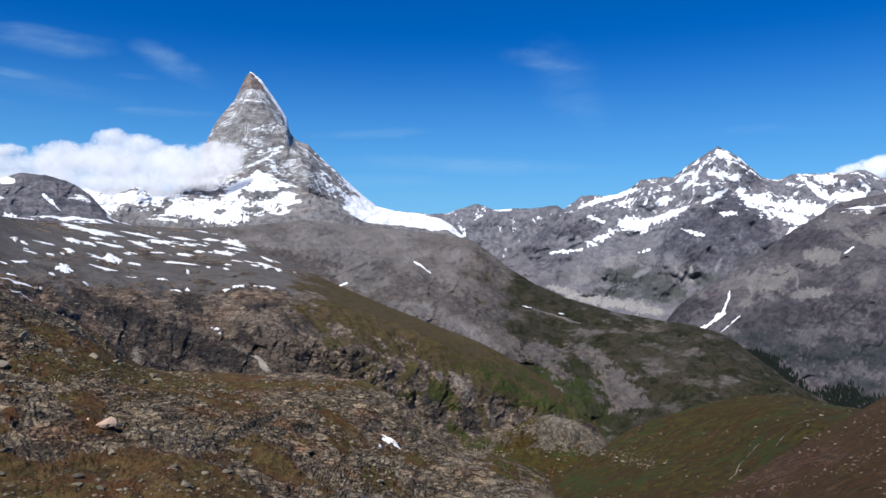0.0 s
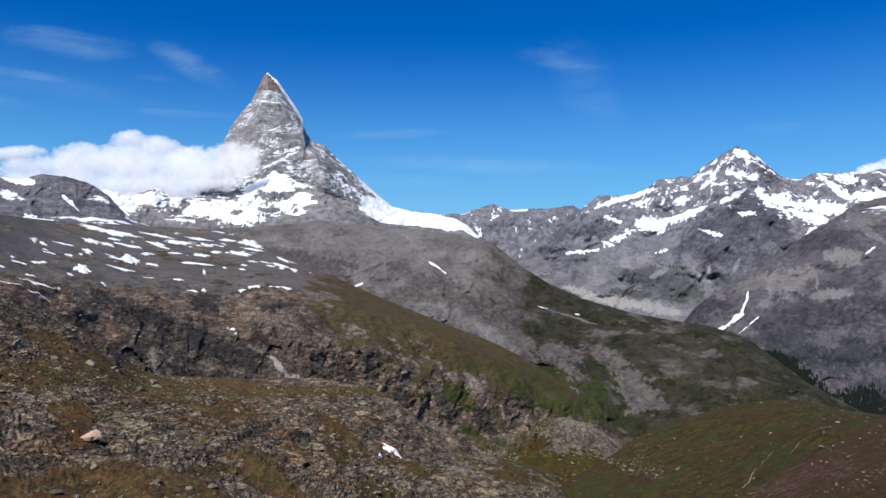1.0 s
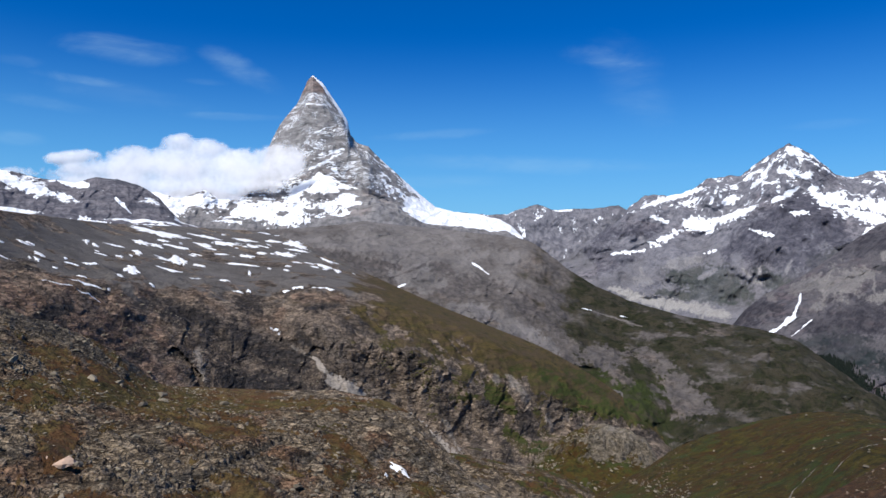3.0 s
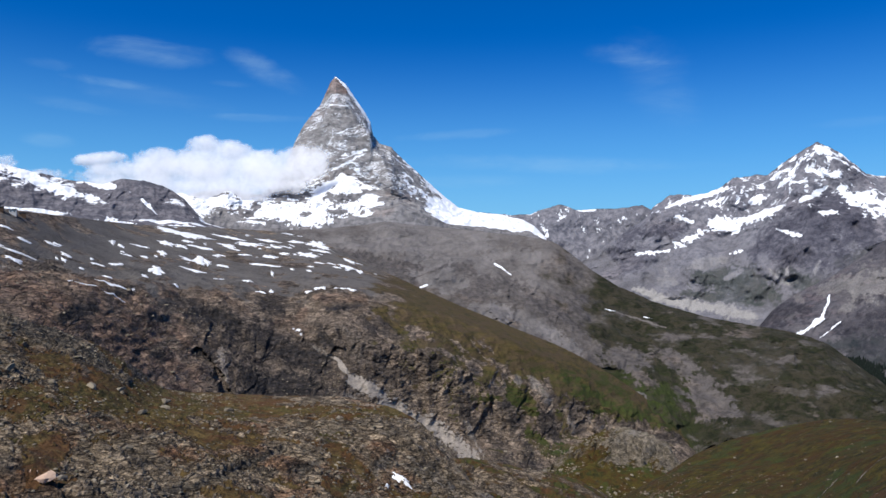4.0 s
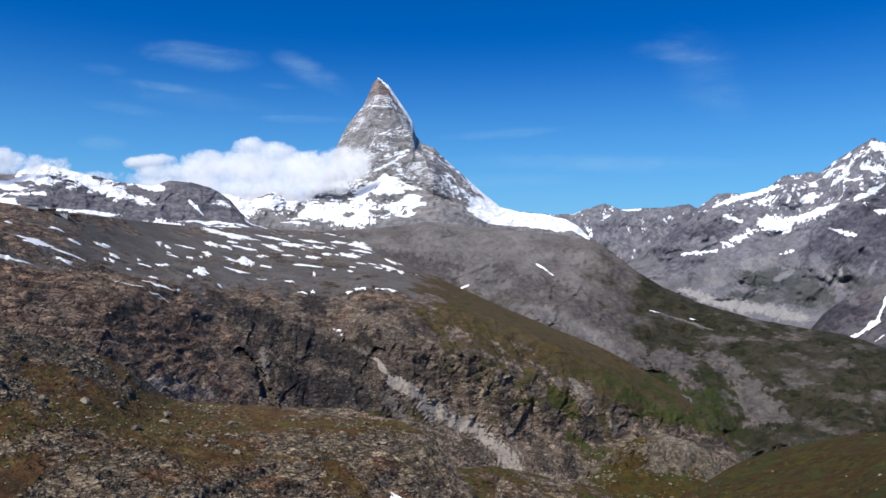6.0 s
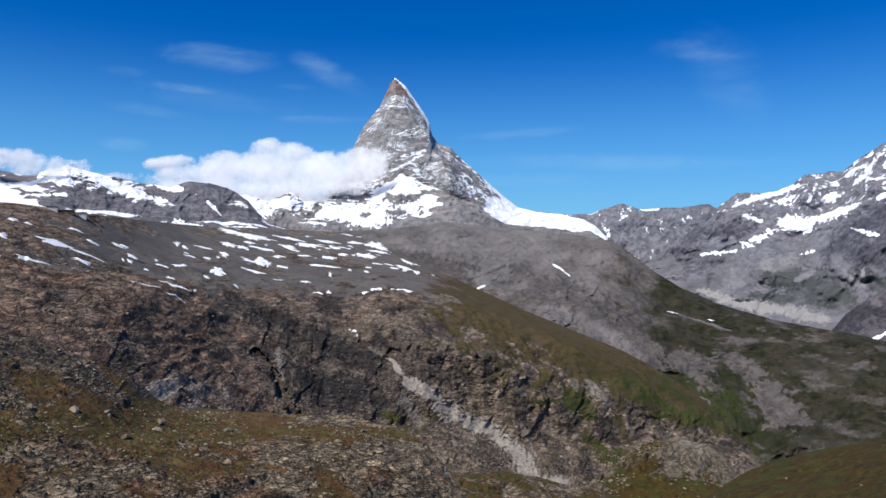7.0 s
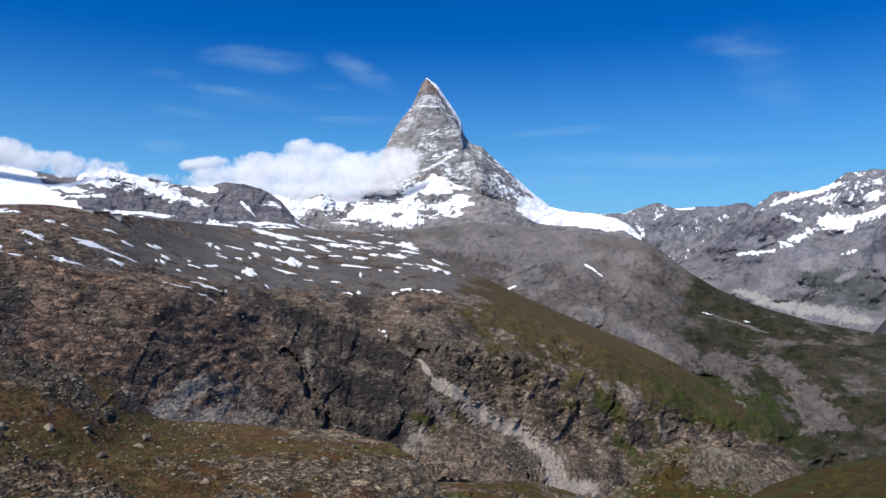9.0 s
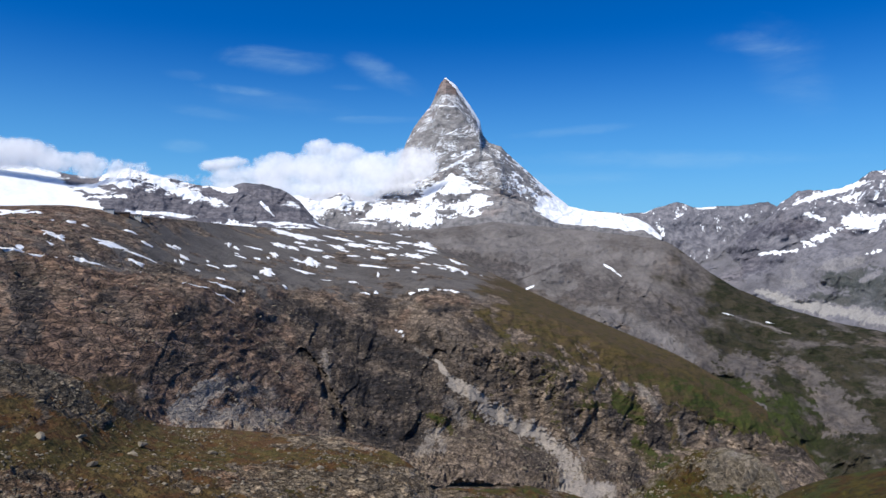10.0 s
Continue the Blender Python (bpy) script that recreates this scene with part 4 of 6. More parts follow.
WALL_BASE = [(-50.6, 930, -32), (-43.3, 970, -46), (-36.6, 1040, -91), (-33.1, 1090, -134), (-28.2, 1200, -179), (-21.3, 1418, -263), (-15.9, 1523, -308), (-10.8, 1628, -290), (-6.2, 1682, -349), (-0.4, 1737, -366), (5.4, 1891, -376), (11.5, 2045, -405), (15.0, 2110, -500)]
WALL_TOP = [(-51.1, 1190, 62), (-43.7, 1240, 58), (-38.7, 1270, 36), (-33.3, 1330, 4), (-29.7, 1450, -22), (-25.8, 1614, -54), (-21.7, 1718, -64), (-17.9, 1772, -123), (-16.2, 1773, -97), (-14.0, 1745, -74), (-11.8, 1747, -107), (-8.8, 1760, -134), (-4.6, 1784, -187), (-0.5, 1837, -258), (3.5, 1890, -287), (7.2, 1993, -325), (11.5, 2065, -402), (15.0, 2130, -498)]
WALL_LIP = [(-51.5, 1288, 93), (-44.1, 1296, 86), (-37.5, 1502, 46), (-30.1, 1760, 26), (-22.0, 2018, -5), (-15.6, 2074, -16), (-11.2, 2028, -29), (-4.7, 1934, -109), (-0.5, 1917, -160), (3.4, 1960, -224), (7.2, 2043, -300), (11.5, 2105, -398), (15.0, 2160, -496)]
WALL_CREST = [(-52.1, 1688, 170), (-44.7, 1745, 176), (-40.7, 1779, 185), (-36.1, 1854, 168), (-32.5, 2208, 172), (-28.7, 2612, 172), (-24.2, 2916, 179), (-18.3, 3222, 174), (-14.7, 3125, 128), (-11.6, 2928, 40), (-9.3, 2630, -20), (-5.0, 2383, -90), (-0.7, 2237, -148), (3.3, 2140, -195), (6.8, 2122, -264), (9.0, 2134, -319), (11.5, 2145, -400), (15.0, 2200, -500)]


CHUTE = [(-14.2, -96, -13.0, -123, 3.2, 1), (-13.0, -123, -10.6, -146, 7.9, 1), (-10.6, -155, -8.4, -176, 10.3, 1), (-8.4, -180, -6.2, -189, 8.7, 1), (-6.5, -190, -4.5, -217, 8.9, 1), (-4.5, -217, -2.7, -246, 10.5, 1), (-4.9, -252, -0.7, -244, 10.5, 0.9), (-13.3, -143, -11.9, -177, 9, 0.5)]
# dark slaty rock, with the shade of recesses put into its colour: west wall, middle cliff and east ribs
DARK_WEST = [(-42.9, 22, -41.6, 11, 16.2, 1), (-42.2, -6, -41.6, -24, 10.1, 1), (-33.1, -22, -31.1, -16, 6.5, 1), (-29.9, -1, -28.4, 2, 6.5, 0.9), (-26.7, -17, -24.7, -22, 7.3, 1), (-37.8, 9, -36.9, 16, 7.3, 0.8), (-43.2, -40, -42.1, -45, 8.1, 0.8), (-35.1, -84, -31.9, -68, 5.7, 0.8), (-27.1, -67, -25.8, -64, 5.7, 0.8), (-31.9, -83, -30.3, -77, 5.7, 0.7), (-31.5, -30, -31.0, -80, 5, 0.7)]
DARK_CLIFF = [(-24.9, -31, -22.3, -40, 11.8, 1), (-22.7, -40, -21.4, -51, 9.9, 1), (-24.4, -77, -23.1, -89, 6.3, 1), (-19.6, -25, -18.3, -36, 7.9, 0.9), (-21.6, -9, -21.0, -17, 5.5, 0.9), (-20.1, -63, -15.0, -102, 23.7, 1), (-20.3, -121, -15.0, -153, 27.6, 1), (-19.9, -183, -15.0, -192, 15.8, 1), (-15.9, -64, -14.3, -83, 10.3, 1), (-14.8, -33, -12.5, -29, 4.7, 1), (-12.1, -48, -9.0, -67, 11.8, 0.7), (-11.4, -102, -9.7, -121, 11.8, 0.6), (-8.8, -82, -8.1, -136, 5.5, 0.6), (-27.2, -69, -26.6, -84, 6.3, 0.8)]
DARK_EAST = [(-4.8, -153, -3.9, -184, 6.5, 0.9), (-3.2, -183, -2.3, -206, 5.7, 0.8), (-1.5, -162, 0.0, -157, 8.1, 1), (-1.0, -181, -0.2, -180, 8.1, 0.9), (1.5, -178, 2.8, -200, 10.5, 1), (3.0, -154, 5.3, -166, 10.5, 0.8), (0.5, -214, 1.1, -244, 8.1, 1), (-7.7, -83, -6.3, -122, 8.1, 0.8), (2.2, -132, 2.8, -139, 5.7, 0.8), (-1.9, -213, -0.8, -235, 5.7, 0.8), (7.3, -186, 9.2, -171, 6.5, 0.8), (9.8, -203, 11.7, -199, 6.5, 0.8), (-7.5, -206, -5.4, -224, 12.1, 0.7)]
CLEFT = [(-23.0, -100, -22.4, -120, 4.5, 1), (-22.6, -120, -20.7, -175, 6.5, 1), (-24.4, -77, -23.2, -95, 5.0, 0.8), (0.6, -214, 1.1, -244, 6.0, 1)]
PALE_ROCK = [(-22.7, -79, -22.3, -114, 7.1, 0.8), (-13.8, -54, -12.2, -100, 11.8, 0.6), (-11.9, -65, -12.2, -92, 7.9, 0.5), (-15.9, -81, -14.2, -96, 3.2, 0.8), (-15.0, -209, -13.7, -178, 10.3, 0.9), (-13.9, -193, -13.3, -205, 7.1, 0.9), (-4.1, -184, -3.4, -214, 4.0, 0.8), (-0.4, -123, -0.2, -138, 4.9, 0.8), (0.7, -126, 2.0, -155, 6.5, 0.8), (3.6, -176, 4.0, -198, 3.6, 0.8), (4.9, -159, 5.3, -185, 3.6, 0.8), (5.7, -192, 6.7, -187, 4.9, 0.7), (-5.9, -98, -4.5, -121, 5.7, 0.5)]
TALUS = [(-32.5, -133, -30.0, -109, 20.2, 1), (-31.3, -150, -28.3, -138, 16.2, 0.9), (-28.3, -153, -25.3, -155, 12.1, 0.8), (-34.9, -97, -34.1, -105, 8.1, 0.7), (-29.8, -102, -26.2, -124, 16.2, 0.7), (-26, -150, -22.5, -180, 12, 0.6)]
RUSTY = [(-39.4, 33, -35.6, 36, 10.1, 0.8), (-34.4, -62, -33.4, -66, 10.5, 1), (-30.2, -61, -29.1, -65, 8.1, 0.9), (-32.8, -2, -30.0, 8, 6.5, 0.6), (-27.0, -62, -25.9, -63, 8.1, 0.9), (-43.3, -8, -42.3, -16, 8.1, 0.8), (-29.5, -38, -26.1, -32, 6.5, 0.7), (-26.6, 23, -24.8, 23, 6.5, 0.8), (-18.8, -51, -16.1, -66, 10.3, 1), (-17.7, -62, -16.6, -35, 6.3, 0.8), (-21.2, 0, -18.3, -8, 5.5, 0.9), (-15.7, -20, -12.1, -24, 6.3, 0.8), (-25.3, -3, -22.1, -11, 7.1, 0.8), (-9.4, -39, -8.6, -50, 6.3, 0.6)]
LUSH = [(3.2, -125, 5.2, -153, 10.5, 1), (5.2, -153, 8.6, -170, 13.8, 1), (-0.9, -140, 1.1, -173, 9.7, 0.9), (0.6, -196, 2.1, -217, 6.5, 0.8), (0.2, -108, 1.5, -115, 6.5, 0.8), (2.3, -217, 3.6, -215, 4.9, 1), (5.2, -123, 7.8, -149, 8.1, 0.8), (-3.7, -153, -1.7, -152, 5.7, 0.7), (9.4, -169, 10.7, -181, 10.5, 0.8), (-14.4, -166, -13.3, -174, 6.3, 1), (-13.3, -174, -12.9, -189, 3.2, 0.9), (-12.2, -162, -10.6, -173, 3.9, 0.7)]
OLIVE = [(-37.5, -82, -35.2, -92, 9.7, 0.8), (-37.9, -78, -36.9, -83, 6.5, 0.8), (-35.2, -106, -33.6, -116, 5.7, 0.6), (-1.8, -92, -0.1, -122, 16.2, 1), (-4.4, -62, -2.4, -77, 9.7, 0.8), (1.2, -86, 4.0, -107, 5.7, 0.8), (-8.2, -27, -5.5, -43, 8.1, 0.8), (-12, -10, -8, -20, 6, 0.6)]


def chute(p, b):
    """The scree chute that splits the wall."""
    return along(p, b, 0 * b, CHUTE)


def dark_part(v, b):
    """The dark slaty half of the wall, where shade is also put into the colour."""
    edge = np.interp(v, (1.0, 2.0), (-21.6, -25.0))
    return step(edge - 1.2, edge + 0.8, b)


def wall_shape(p, v, b):
    c = chute(p, b)
    cleft = along(p, b, 0 * b, CLEFT, 0.9, 0.6)
    v = v + 0.45 * fbm(p, 210, 4, 0.55, seed=2.0) * step(0.3, 0.8, v) * step(3.0, 2.4, v)
    cliff = step(0.5, 1.1, v) * step(2.35, 1.95, v)
    plateau = step(1.9, 2.4, v)
    u, w = b * 28.0, p[:, 2]
    dark = dark_part(v, b)
    east = step(-14, -9, b)
    slab, _ = blocks(u, w, 46, 1, 2.6, 28, 1.6)
    plate, _ = blocks(u, w, 17, 3, 3.0, 36, 1.5)
    pillar, gap = blocks(w, u, 30, 2, 3.6, 8, 1.3)
    chip, _ = blocks(u, w, 13, 4, 2.2, 32, 1.6)
    out = -cliff * ((8 + 40 * dark) * crags(p, 210, 5, 0.52, (1, 1, 2.0)) + (26 + 44 * dark) * fbm(p, 380, 3))
    out += cliff * ((1 - dark) * (4.0 * slab + 1.2 * plate) + dark * 8 * pillar + (0.3 + 1.6 * dark) * chip + (1.4 + 2.6 * dark) * fbm(p, 30, 4, 0.62, (1.4, 1.4, 0.9))) * (1 - 0.6 * c)
    rib = crags(p, 95, 5, 0.56, (0.7, 0.7, 2.2), 6.0)
    out += -20 * rib * east * step(0.4, 1.0, v) * step(2.7, 2.0, v) * (1 - 0.45 * c)
    out += 26 * cleft
    low = step(1.0, 0.5, v)
    flag, seam = blocks(u, p[:, 1] * 0.8, 24, 6, 1.8, 12, 1.2)
    rough = np.maximum(step(3.1, 2.5, v + 0.8 * fbm(p, 170, 4, seed=4.0)), 0.8 * step(-34, -40, b))
    up = plateau * ((4 + 6 * rough) * fbm(p, 150, 6, 0.55) + (3 + 12 * rough) * crags(p, 80, 5, 0.58) + 3.5 * flag * rough) * step(4.05, 3.4, v + 0.3)
    for rise, dip, seed, much in ((24.0, 0.16, 1.0, 0.26), (9.0, 0.10, 2.0, 0.22)):
        h = (p[:, 2] + dip * u + 1.9 * rise * fbm(p, 5.5 * rise, 3, 0.5, (1.8, 1.8, 1.0), seed)) / rise
        f = h - np.floor(h)
        up = up + rise * much * (step(0.35, 1.0, f) - f + 0.2) * (1 - 0.7 * dark) * step(0.6, 1.0, v) * np.maximum(step(2.6, 2.2, v), step(-34, -38, b) * step(3.95, 3.6, v)) * step(-8, -14, b)
    rubble, _ = blocks(u, p[:, 1], 15, 8, 1.6, 20, 1.5)
    out += low * (-26 * crags(p, 110, 5, 0.6) + 12 * fbm(p, 26, 4, 0.66)) * (1 - 0.85 * c)
    up += low * (14 * fbm(p, 90, 5) + (5 * rubble + 14 * crags(p, 60, 5, 0.6)) * (1 - 0.9 * c)) + cliff * 4 * fbm(p, 40, 4) + 26 * fbm(p, 170, 4, seed=3.0) * bump_at(v, 2.0, 0.5)
    return out, up


def wall_masks(p, v, b, flatness):
    n = fbm(p, 110, 5, 0.55)
    c = chute(p, b)
    m = fbm(p, 60, 5, 0.65, (1.2, 1.2, 1.4), 14.0)
    strip = fbm(p, 75, 5, 0.62, (0.8, 0.8, 2.0), 21.0)
    dark = dark_part(v, b)
    east = step(-14, -9, b + 4 * n)
    lush = along(p, b, 0.8 * strip, LUSH)
    olive = along(p, b, 0.8 * n, OLIVE)
    meadow = step(-15, -7, b + 5 * n) * step(1.85, 2.2, v + 1.6 * strip + 0.8 * m)
    gullies = 0.7 * east * step(0.08, 0.30, strip + 0.5 * m) * step(0.5, 0.9, v)
    grass = 0.85 * np.maximum.reduce([meadow, gullies, 0.75 * olive + 0.3 * m]) + 0.3 * step(0.7, 0.2, v) * step(0.0, 0.3, n) + 1.0 * lush
    grass += 0.35 * step(0.0, 0.3, fbm(p, 90, 5, 0.6, seed=7.0)) * bump_at(v, 2.4, 0.5) - 0.6 * step(0.52, 0.36, flatness) * (1 - lush)
    grass -= 0.9 * step(-14.5, -18, b) * step(2.7, 3.1, v + 0.4 * n)
    streak = fbm(polar(p, b), 62, 4, 0.55, (0.8, 1.6, 1.0), 1.5)
    snow = np.interp(v, (1.9, 2.3, 3.0, 3.4, 3.85, 4.0), (-0.25, -0.12, -0.10, -0.02, 0.03, 0.08)) + 1.0 * streak - 0.25 * step(-12, -8, b)
    warm = np.maximum(step(3.2, 2.5, v + 0.6 * n), step(-33, -40, b + 8 * n)) * (1 - dark)
    rusty = along(p, b, 0.6 * m, RUSTY)
    rust = np.maximum((0.75 * step(-20, -26, b + 6 * n) + 0.45 * step(-0.1, 0.3, fbm(p, 70, 5, 0.6, seed=9.0))) * np.maximum(warm, 0.5 * step(2.9, 2.3, v)), rusty)
    talus = along(p, b, 0.8 * m, TALUS)
    pale = np.maximum.reduce([0.32 * step(-34, -39, b + 6 * n) * step(2.2, 2.6, v) + 0.3 * m, 0.2 * step(0.2, 0.5, n) * step(3.0, 2.0, v), 0.95 * c, 0.62 * along(p, b, 0.8 * m, PALE_ROCK), 0.66 * talus])
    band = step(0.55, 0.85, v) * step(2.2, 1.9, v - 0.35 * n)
    slate_and_shade = np.maximum.reduce([along(p, b, 0.7 * m, DARK_CLIFF), 0.9 * along(p, b, 0.7 * m, DARK_WEST), 0.85 * along(p, b, 0.9 * m, DARK_EAST), 0.5 * dark * band * step(-8, -13, b)])
    crop = step(0.14, 0.30, fbm(p, 100, 5, 0.64, (1.4, 1.4, 0.8), 12.0))
    slate_and_shade = np.maximum(slate_and_shade, 0.7 * crop * step(3.6, 3.0, v + 0.5 * m) * step(2.1, 2.4, v))
    gravel = step(2.3, 2.9, v + 0.9 * n) * step(-9, -13, b) * (1 - 0.9 * crop) * step(-41, -34, b + 8 * n - 3 * (v - 3))
    return {"snow": snow, "grass": grass - c, "rust": rust * (1 - slate_and_shade), "pale": np.maximum(pale * (1 - lush), 0.8 * c), "slate_and_shade": slate_and_shade * (1 - c) * (1 - 0.7 * rusty), "lush": np.maximum(lush, 0.5 * east * step(2.6, 1.8, v + 0.9 * n)), "gravel": np.maximum(gravel, c)}


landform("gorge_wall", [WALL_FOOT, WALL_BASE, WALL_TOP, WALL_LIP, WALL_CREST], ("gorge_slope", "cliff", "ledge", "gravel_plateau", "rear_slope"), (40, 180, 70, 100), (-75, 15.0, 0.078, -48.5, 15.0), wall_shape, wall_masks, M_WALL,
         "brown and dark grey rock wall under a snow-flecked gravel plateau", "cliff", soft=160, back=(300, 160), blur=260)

# ---- the pale knoll at the gorge's edge ----
KNOLL_FOOT = [(-1.1, 600, -190), (7.2, 600, -170), (15.7, 600, -180)]
KNOLL_MID = [(-0.2, 680, -167), (3.3, 700, -141), (7.3, 720, -124), (11.1, 710, -130), (15.7, 680, -164)]
KNOLL_CREST = [(-0.2, 720, -169), (2.9, 750, -140), (3.8, 780, -136), (5.1, 800, -127), (6.8, 810, -117), (8.3, 815, -112), (9.8, 810, -117), (11.5, 790, -124), (12.0, 780, -133), (13.2, 760, -153), (15.7, 740, -178)]


def knoll_shape(p, v, b):
    big, gap = blocks(p[:, 0], p[:, 1], 11, 1, 1.8, 30, 1.5)
    mid, _ = blocks(p[:, 0], p[:, 1], 4, 2, 1.5, 10, 1.5)
    return 0 * v, 3 * fbm(p, 30, 5) + (4.6 * big - 2.4 * gap + 2.2 * mid) * step(0.8, 1.4, v + 0.5 * fbm(p, 35, 3))


def knoll_masks(p, v, b, flatness):
    n = fbm(p, 30, 5, 0.55)
    return {"grass": 0.85 + 0.9 * n - 0.55 * step(6, 8.5, b) * step(0.9, 1.4, v) - 0.4 * step(0.80, 0.6, flatness), "pale": 0.34 * step(1.1, 1.6, v) + 0.4 * n, "lush": 0.8 * step(0.0, 0.3, fbm(p, 36, 4, 0.55, seed=15.0)) * step(1.7, 1.2, v)}


landform("rocky_knoll", [KNOLL_FOOT, KNOLL_MID, KNOLL_CREST], ("lower_slope", "rocky_top", "rear_slope"), (60, 110), (-1, 15.7, 0.07), knoll_shape, knoll_masks, M_HILL,
         "low grassy knoll with pale weathered rock on top", "knoll", soft=8, back=(60, 120))

# ---- the green hill ----
HILL_FOOT = [(5.1, 300, -56), (13.6, 280, -39), (21.6, 260, -26), (28.8, 260, -4), (33.3, 260, 9), (45, 260, 25)]
HILL_MID = [(7.3, 400, -72), (13.6, 400, -52), (19.7, 390, -35), (26.1, 328, -6), (30.1, 330, -3), (33.3, 330, 2), (45, 330, 15)]
HILL_CREST = [(7.3, 440, -76), (9.4, 450, -69), (12.0, 470, -61), (13.6, 480, -52), (16.9, 490, -41), (19.7, 490, -32), (22.7, 480, -23), (25.3, 470, -20), (26.7, 450, -19), (28.5, 440, -19), (30.8, 430, -17), (33.3, 420, -12), (45, 420, 5)]


def hill_shape(p, v, b):
    return -3 * crags(p, 50, 4), 2.5 * fbm(p, 45, 5) + 0.7 * crags(p, 9, 4)


def hill_masks(p, v, b, flatness):
    n = fbm(p, 38, 5, 0.55)
    path = np.maximum(trail(p, 0.3 + 0.4 * n, [(21.2, 306), (21.7, 313), (21.9, 325), (22.5, 333), (23.3, 341), (23.9, 336)], 0.3), trail(p, 0.3 + 0.4 * n, [(24.4, 322), (24.8, 326), (25.5, 331), (26.2, 329), (26.9, 335)], 0.38))
    fresh = step(0.05, 0.35, fbm(p, 30, 4, 0.55, seed=11.0))
    return {"grass": 1.15 + 0.6 * n - 1.4 * path, "rust": 0.9 * step(-0.05, 0.25, n) * (1 - path), "pale": 0.7 * path, "lush": 0.9 * fresh}


landform("green_hill", [HILL_FOOT, HILL_MID, HILL_CREST], ("lower_slope", "upper_slope", "rear_slope"), (60, 150), (5, 80, 0.075), hill_shape, hill_masks, M_HILL,
         "rounded olive-green grass hill crossed by a footpath", "hill", soft=20, back=(120, 110), blur=80)

# ---- the brown slope beside it ----
SLOPE_FOOT = [(11.5, 100, 12), (21.6, 110, 16), (28.8, 120, 24), (33.3, 120, 29), (45, 120, 45)]
SLOPE_CREST = [(11.5, 140, 4), (16.9, 155, 9), (19.7, 170, 8), (21.6, 185, 7), (25.3, 210, 10), (28.8, 230, 16), (31.0, 240, 21), (33.3, 250, 27), (36.9, 250, 38), (45, 250, 60)]


def slope_shape(p, v, b):
    return -1.5 * crags(p, 20, 4), 1.4 * fbm(p, 25, 5) + 0.5 * crags(p, 5, 4)


def slope_masks(p, v, b, flatness):
    n = fbm(p, 18, 5, 0.55)
    return {"grass": 0.60 + 0.6 * n, "rust": 0.8 + 0 * v}


landform("brown_slope", [SLOPE_FOOT, SLOPE_CREST], ("front_slope", "rear_slope"), (160,), (11.5, 90, 0.08), slope_shape, slope_masks, M_SLOPE,
         "brown gravelly slope with scattered stones", "slope", soft=10, back=(60, 70), blur=80)

# ---- the near hilltop under the camera's path ----
NEAR_START = [(-180, 0.2, 20), (180, 0.2, 20)]
NEAR_FOOT = [(-180, 60, 18), (-70, 60, 40), (-40, 60, 33), (-20, 60, 28), (0, 60, 15), (20, 60, 6), (45, 60, 8), (180, 60, 18)]
NEAR_MID = [(-180, 140, 18), (-70, 140, 62), (-40, 140, 46), (-30, 140, 39), (-24, 135, 34), (-20, 140, 33), (-10, 140, 23), (-4, 165, 15), (3, 150, 8), (10, 130, 3), (22, 110, 3), (60, 130, 14), (180, 140, 18)]
NEAR_CREST = [(-180, 230, 15), (-70, 180, 78), (-39.1, 172, 65), (-35.5, 192, 59), (-30.5, 207, 51), (-29.0, 214, 48), (-26.4, 222, 42), (-24.6, 227, 37), (-22.4, 231, 28), (-20.4, 240, 25), (-14.8, 240, 23), (-9.8, 235, 24), (-6.3, 230, 22), (-3.7, 225, 18), (-1.1, 215, 10), (0.7, 205, 6), (2.9, 195, 5), (5.1, 185, 4), (9.4, 175, 2), (13.6, 155, 0), (22, 140, 0), (60, 200, 12), (180, 230, 15)]


# on the hilltop as seen from above its south end: bare rock, clefts with their shade put into the colour, dark rubble,
# rusty earth and turf
BARE = [(-23.9, -195, -18.4, -210, 21.2, 1), (-23.5, -226, -18.1, -245, 14.1, 1), (-29.7, -192, -26.6, -203, 17.6, 0.9), (-30.5, -217, -27.4, -236, 15.9, 0.9), (-26.7, -231, -23.9, -233, 10.6, 0.9), (-16.2, -184, -13.7, -184, 8.8, 0.9), (-18.5, -239, -12.6, -211, 8.8, 1), (-13.8, -234, -12.2, -230, 8.8, 1), (-13.4, -200, -9.9, -225, 17.6, 1), (-7.7, -194, -4.7, -215, 14.1, 1), (-4.7, -195, -1.9, -223, 14.1, 1), (-3.9, -225, -0.7, -259, 14.1, 1), (-1.8, -265, 0.5, -278, 8.8, 1), (-3.3, -300, 1.0, -315, 12.4, 1), (-7.4, -281, -5.9, -268, 7.8, 0.9)]
HEAP = [(-30.2, -53, -27.2, -81, 12.1, 1), (-27.0, -85, -25.0, -107, 9.1, 1), (-24.6, -109, -22.9, -130, 7.6, 1), (-27.5, -113, -26.4, -120, 7.6, 0.9), (-17.6, -174, -10.8, -194, 10, 0.7), (-6.6, -186, -3.6, -203, 11.8, 1), (-27.8, -264, -24.9, -272, 10.6, 0.8), (-10.4, -258, -8.5, -261, 7.1, 0.8), (-38, -30, -30, -50, 16, 0.9)]
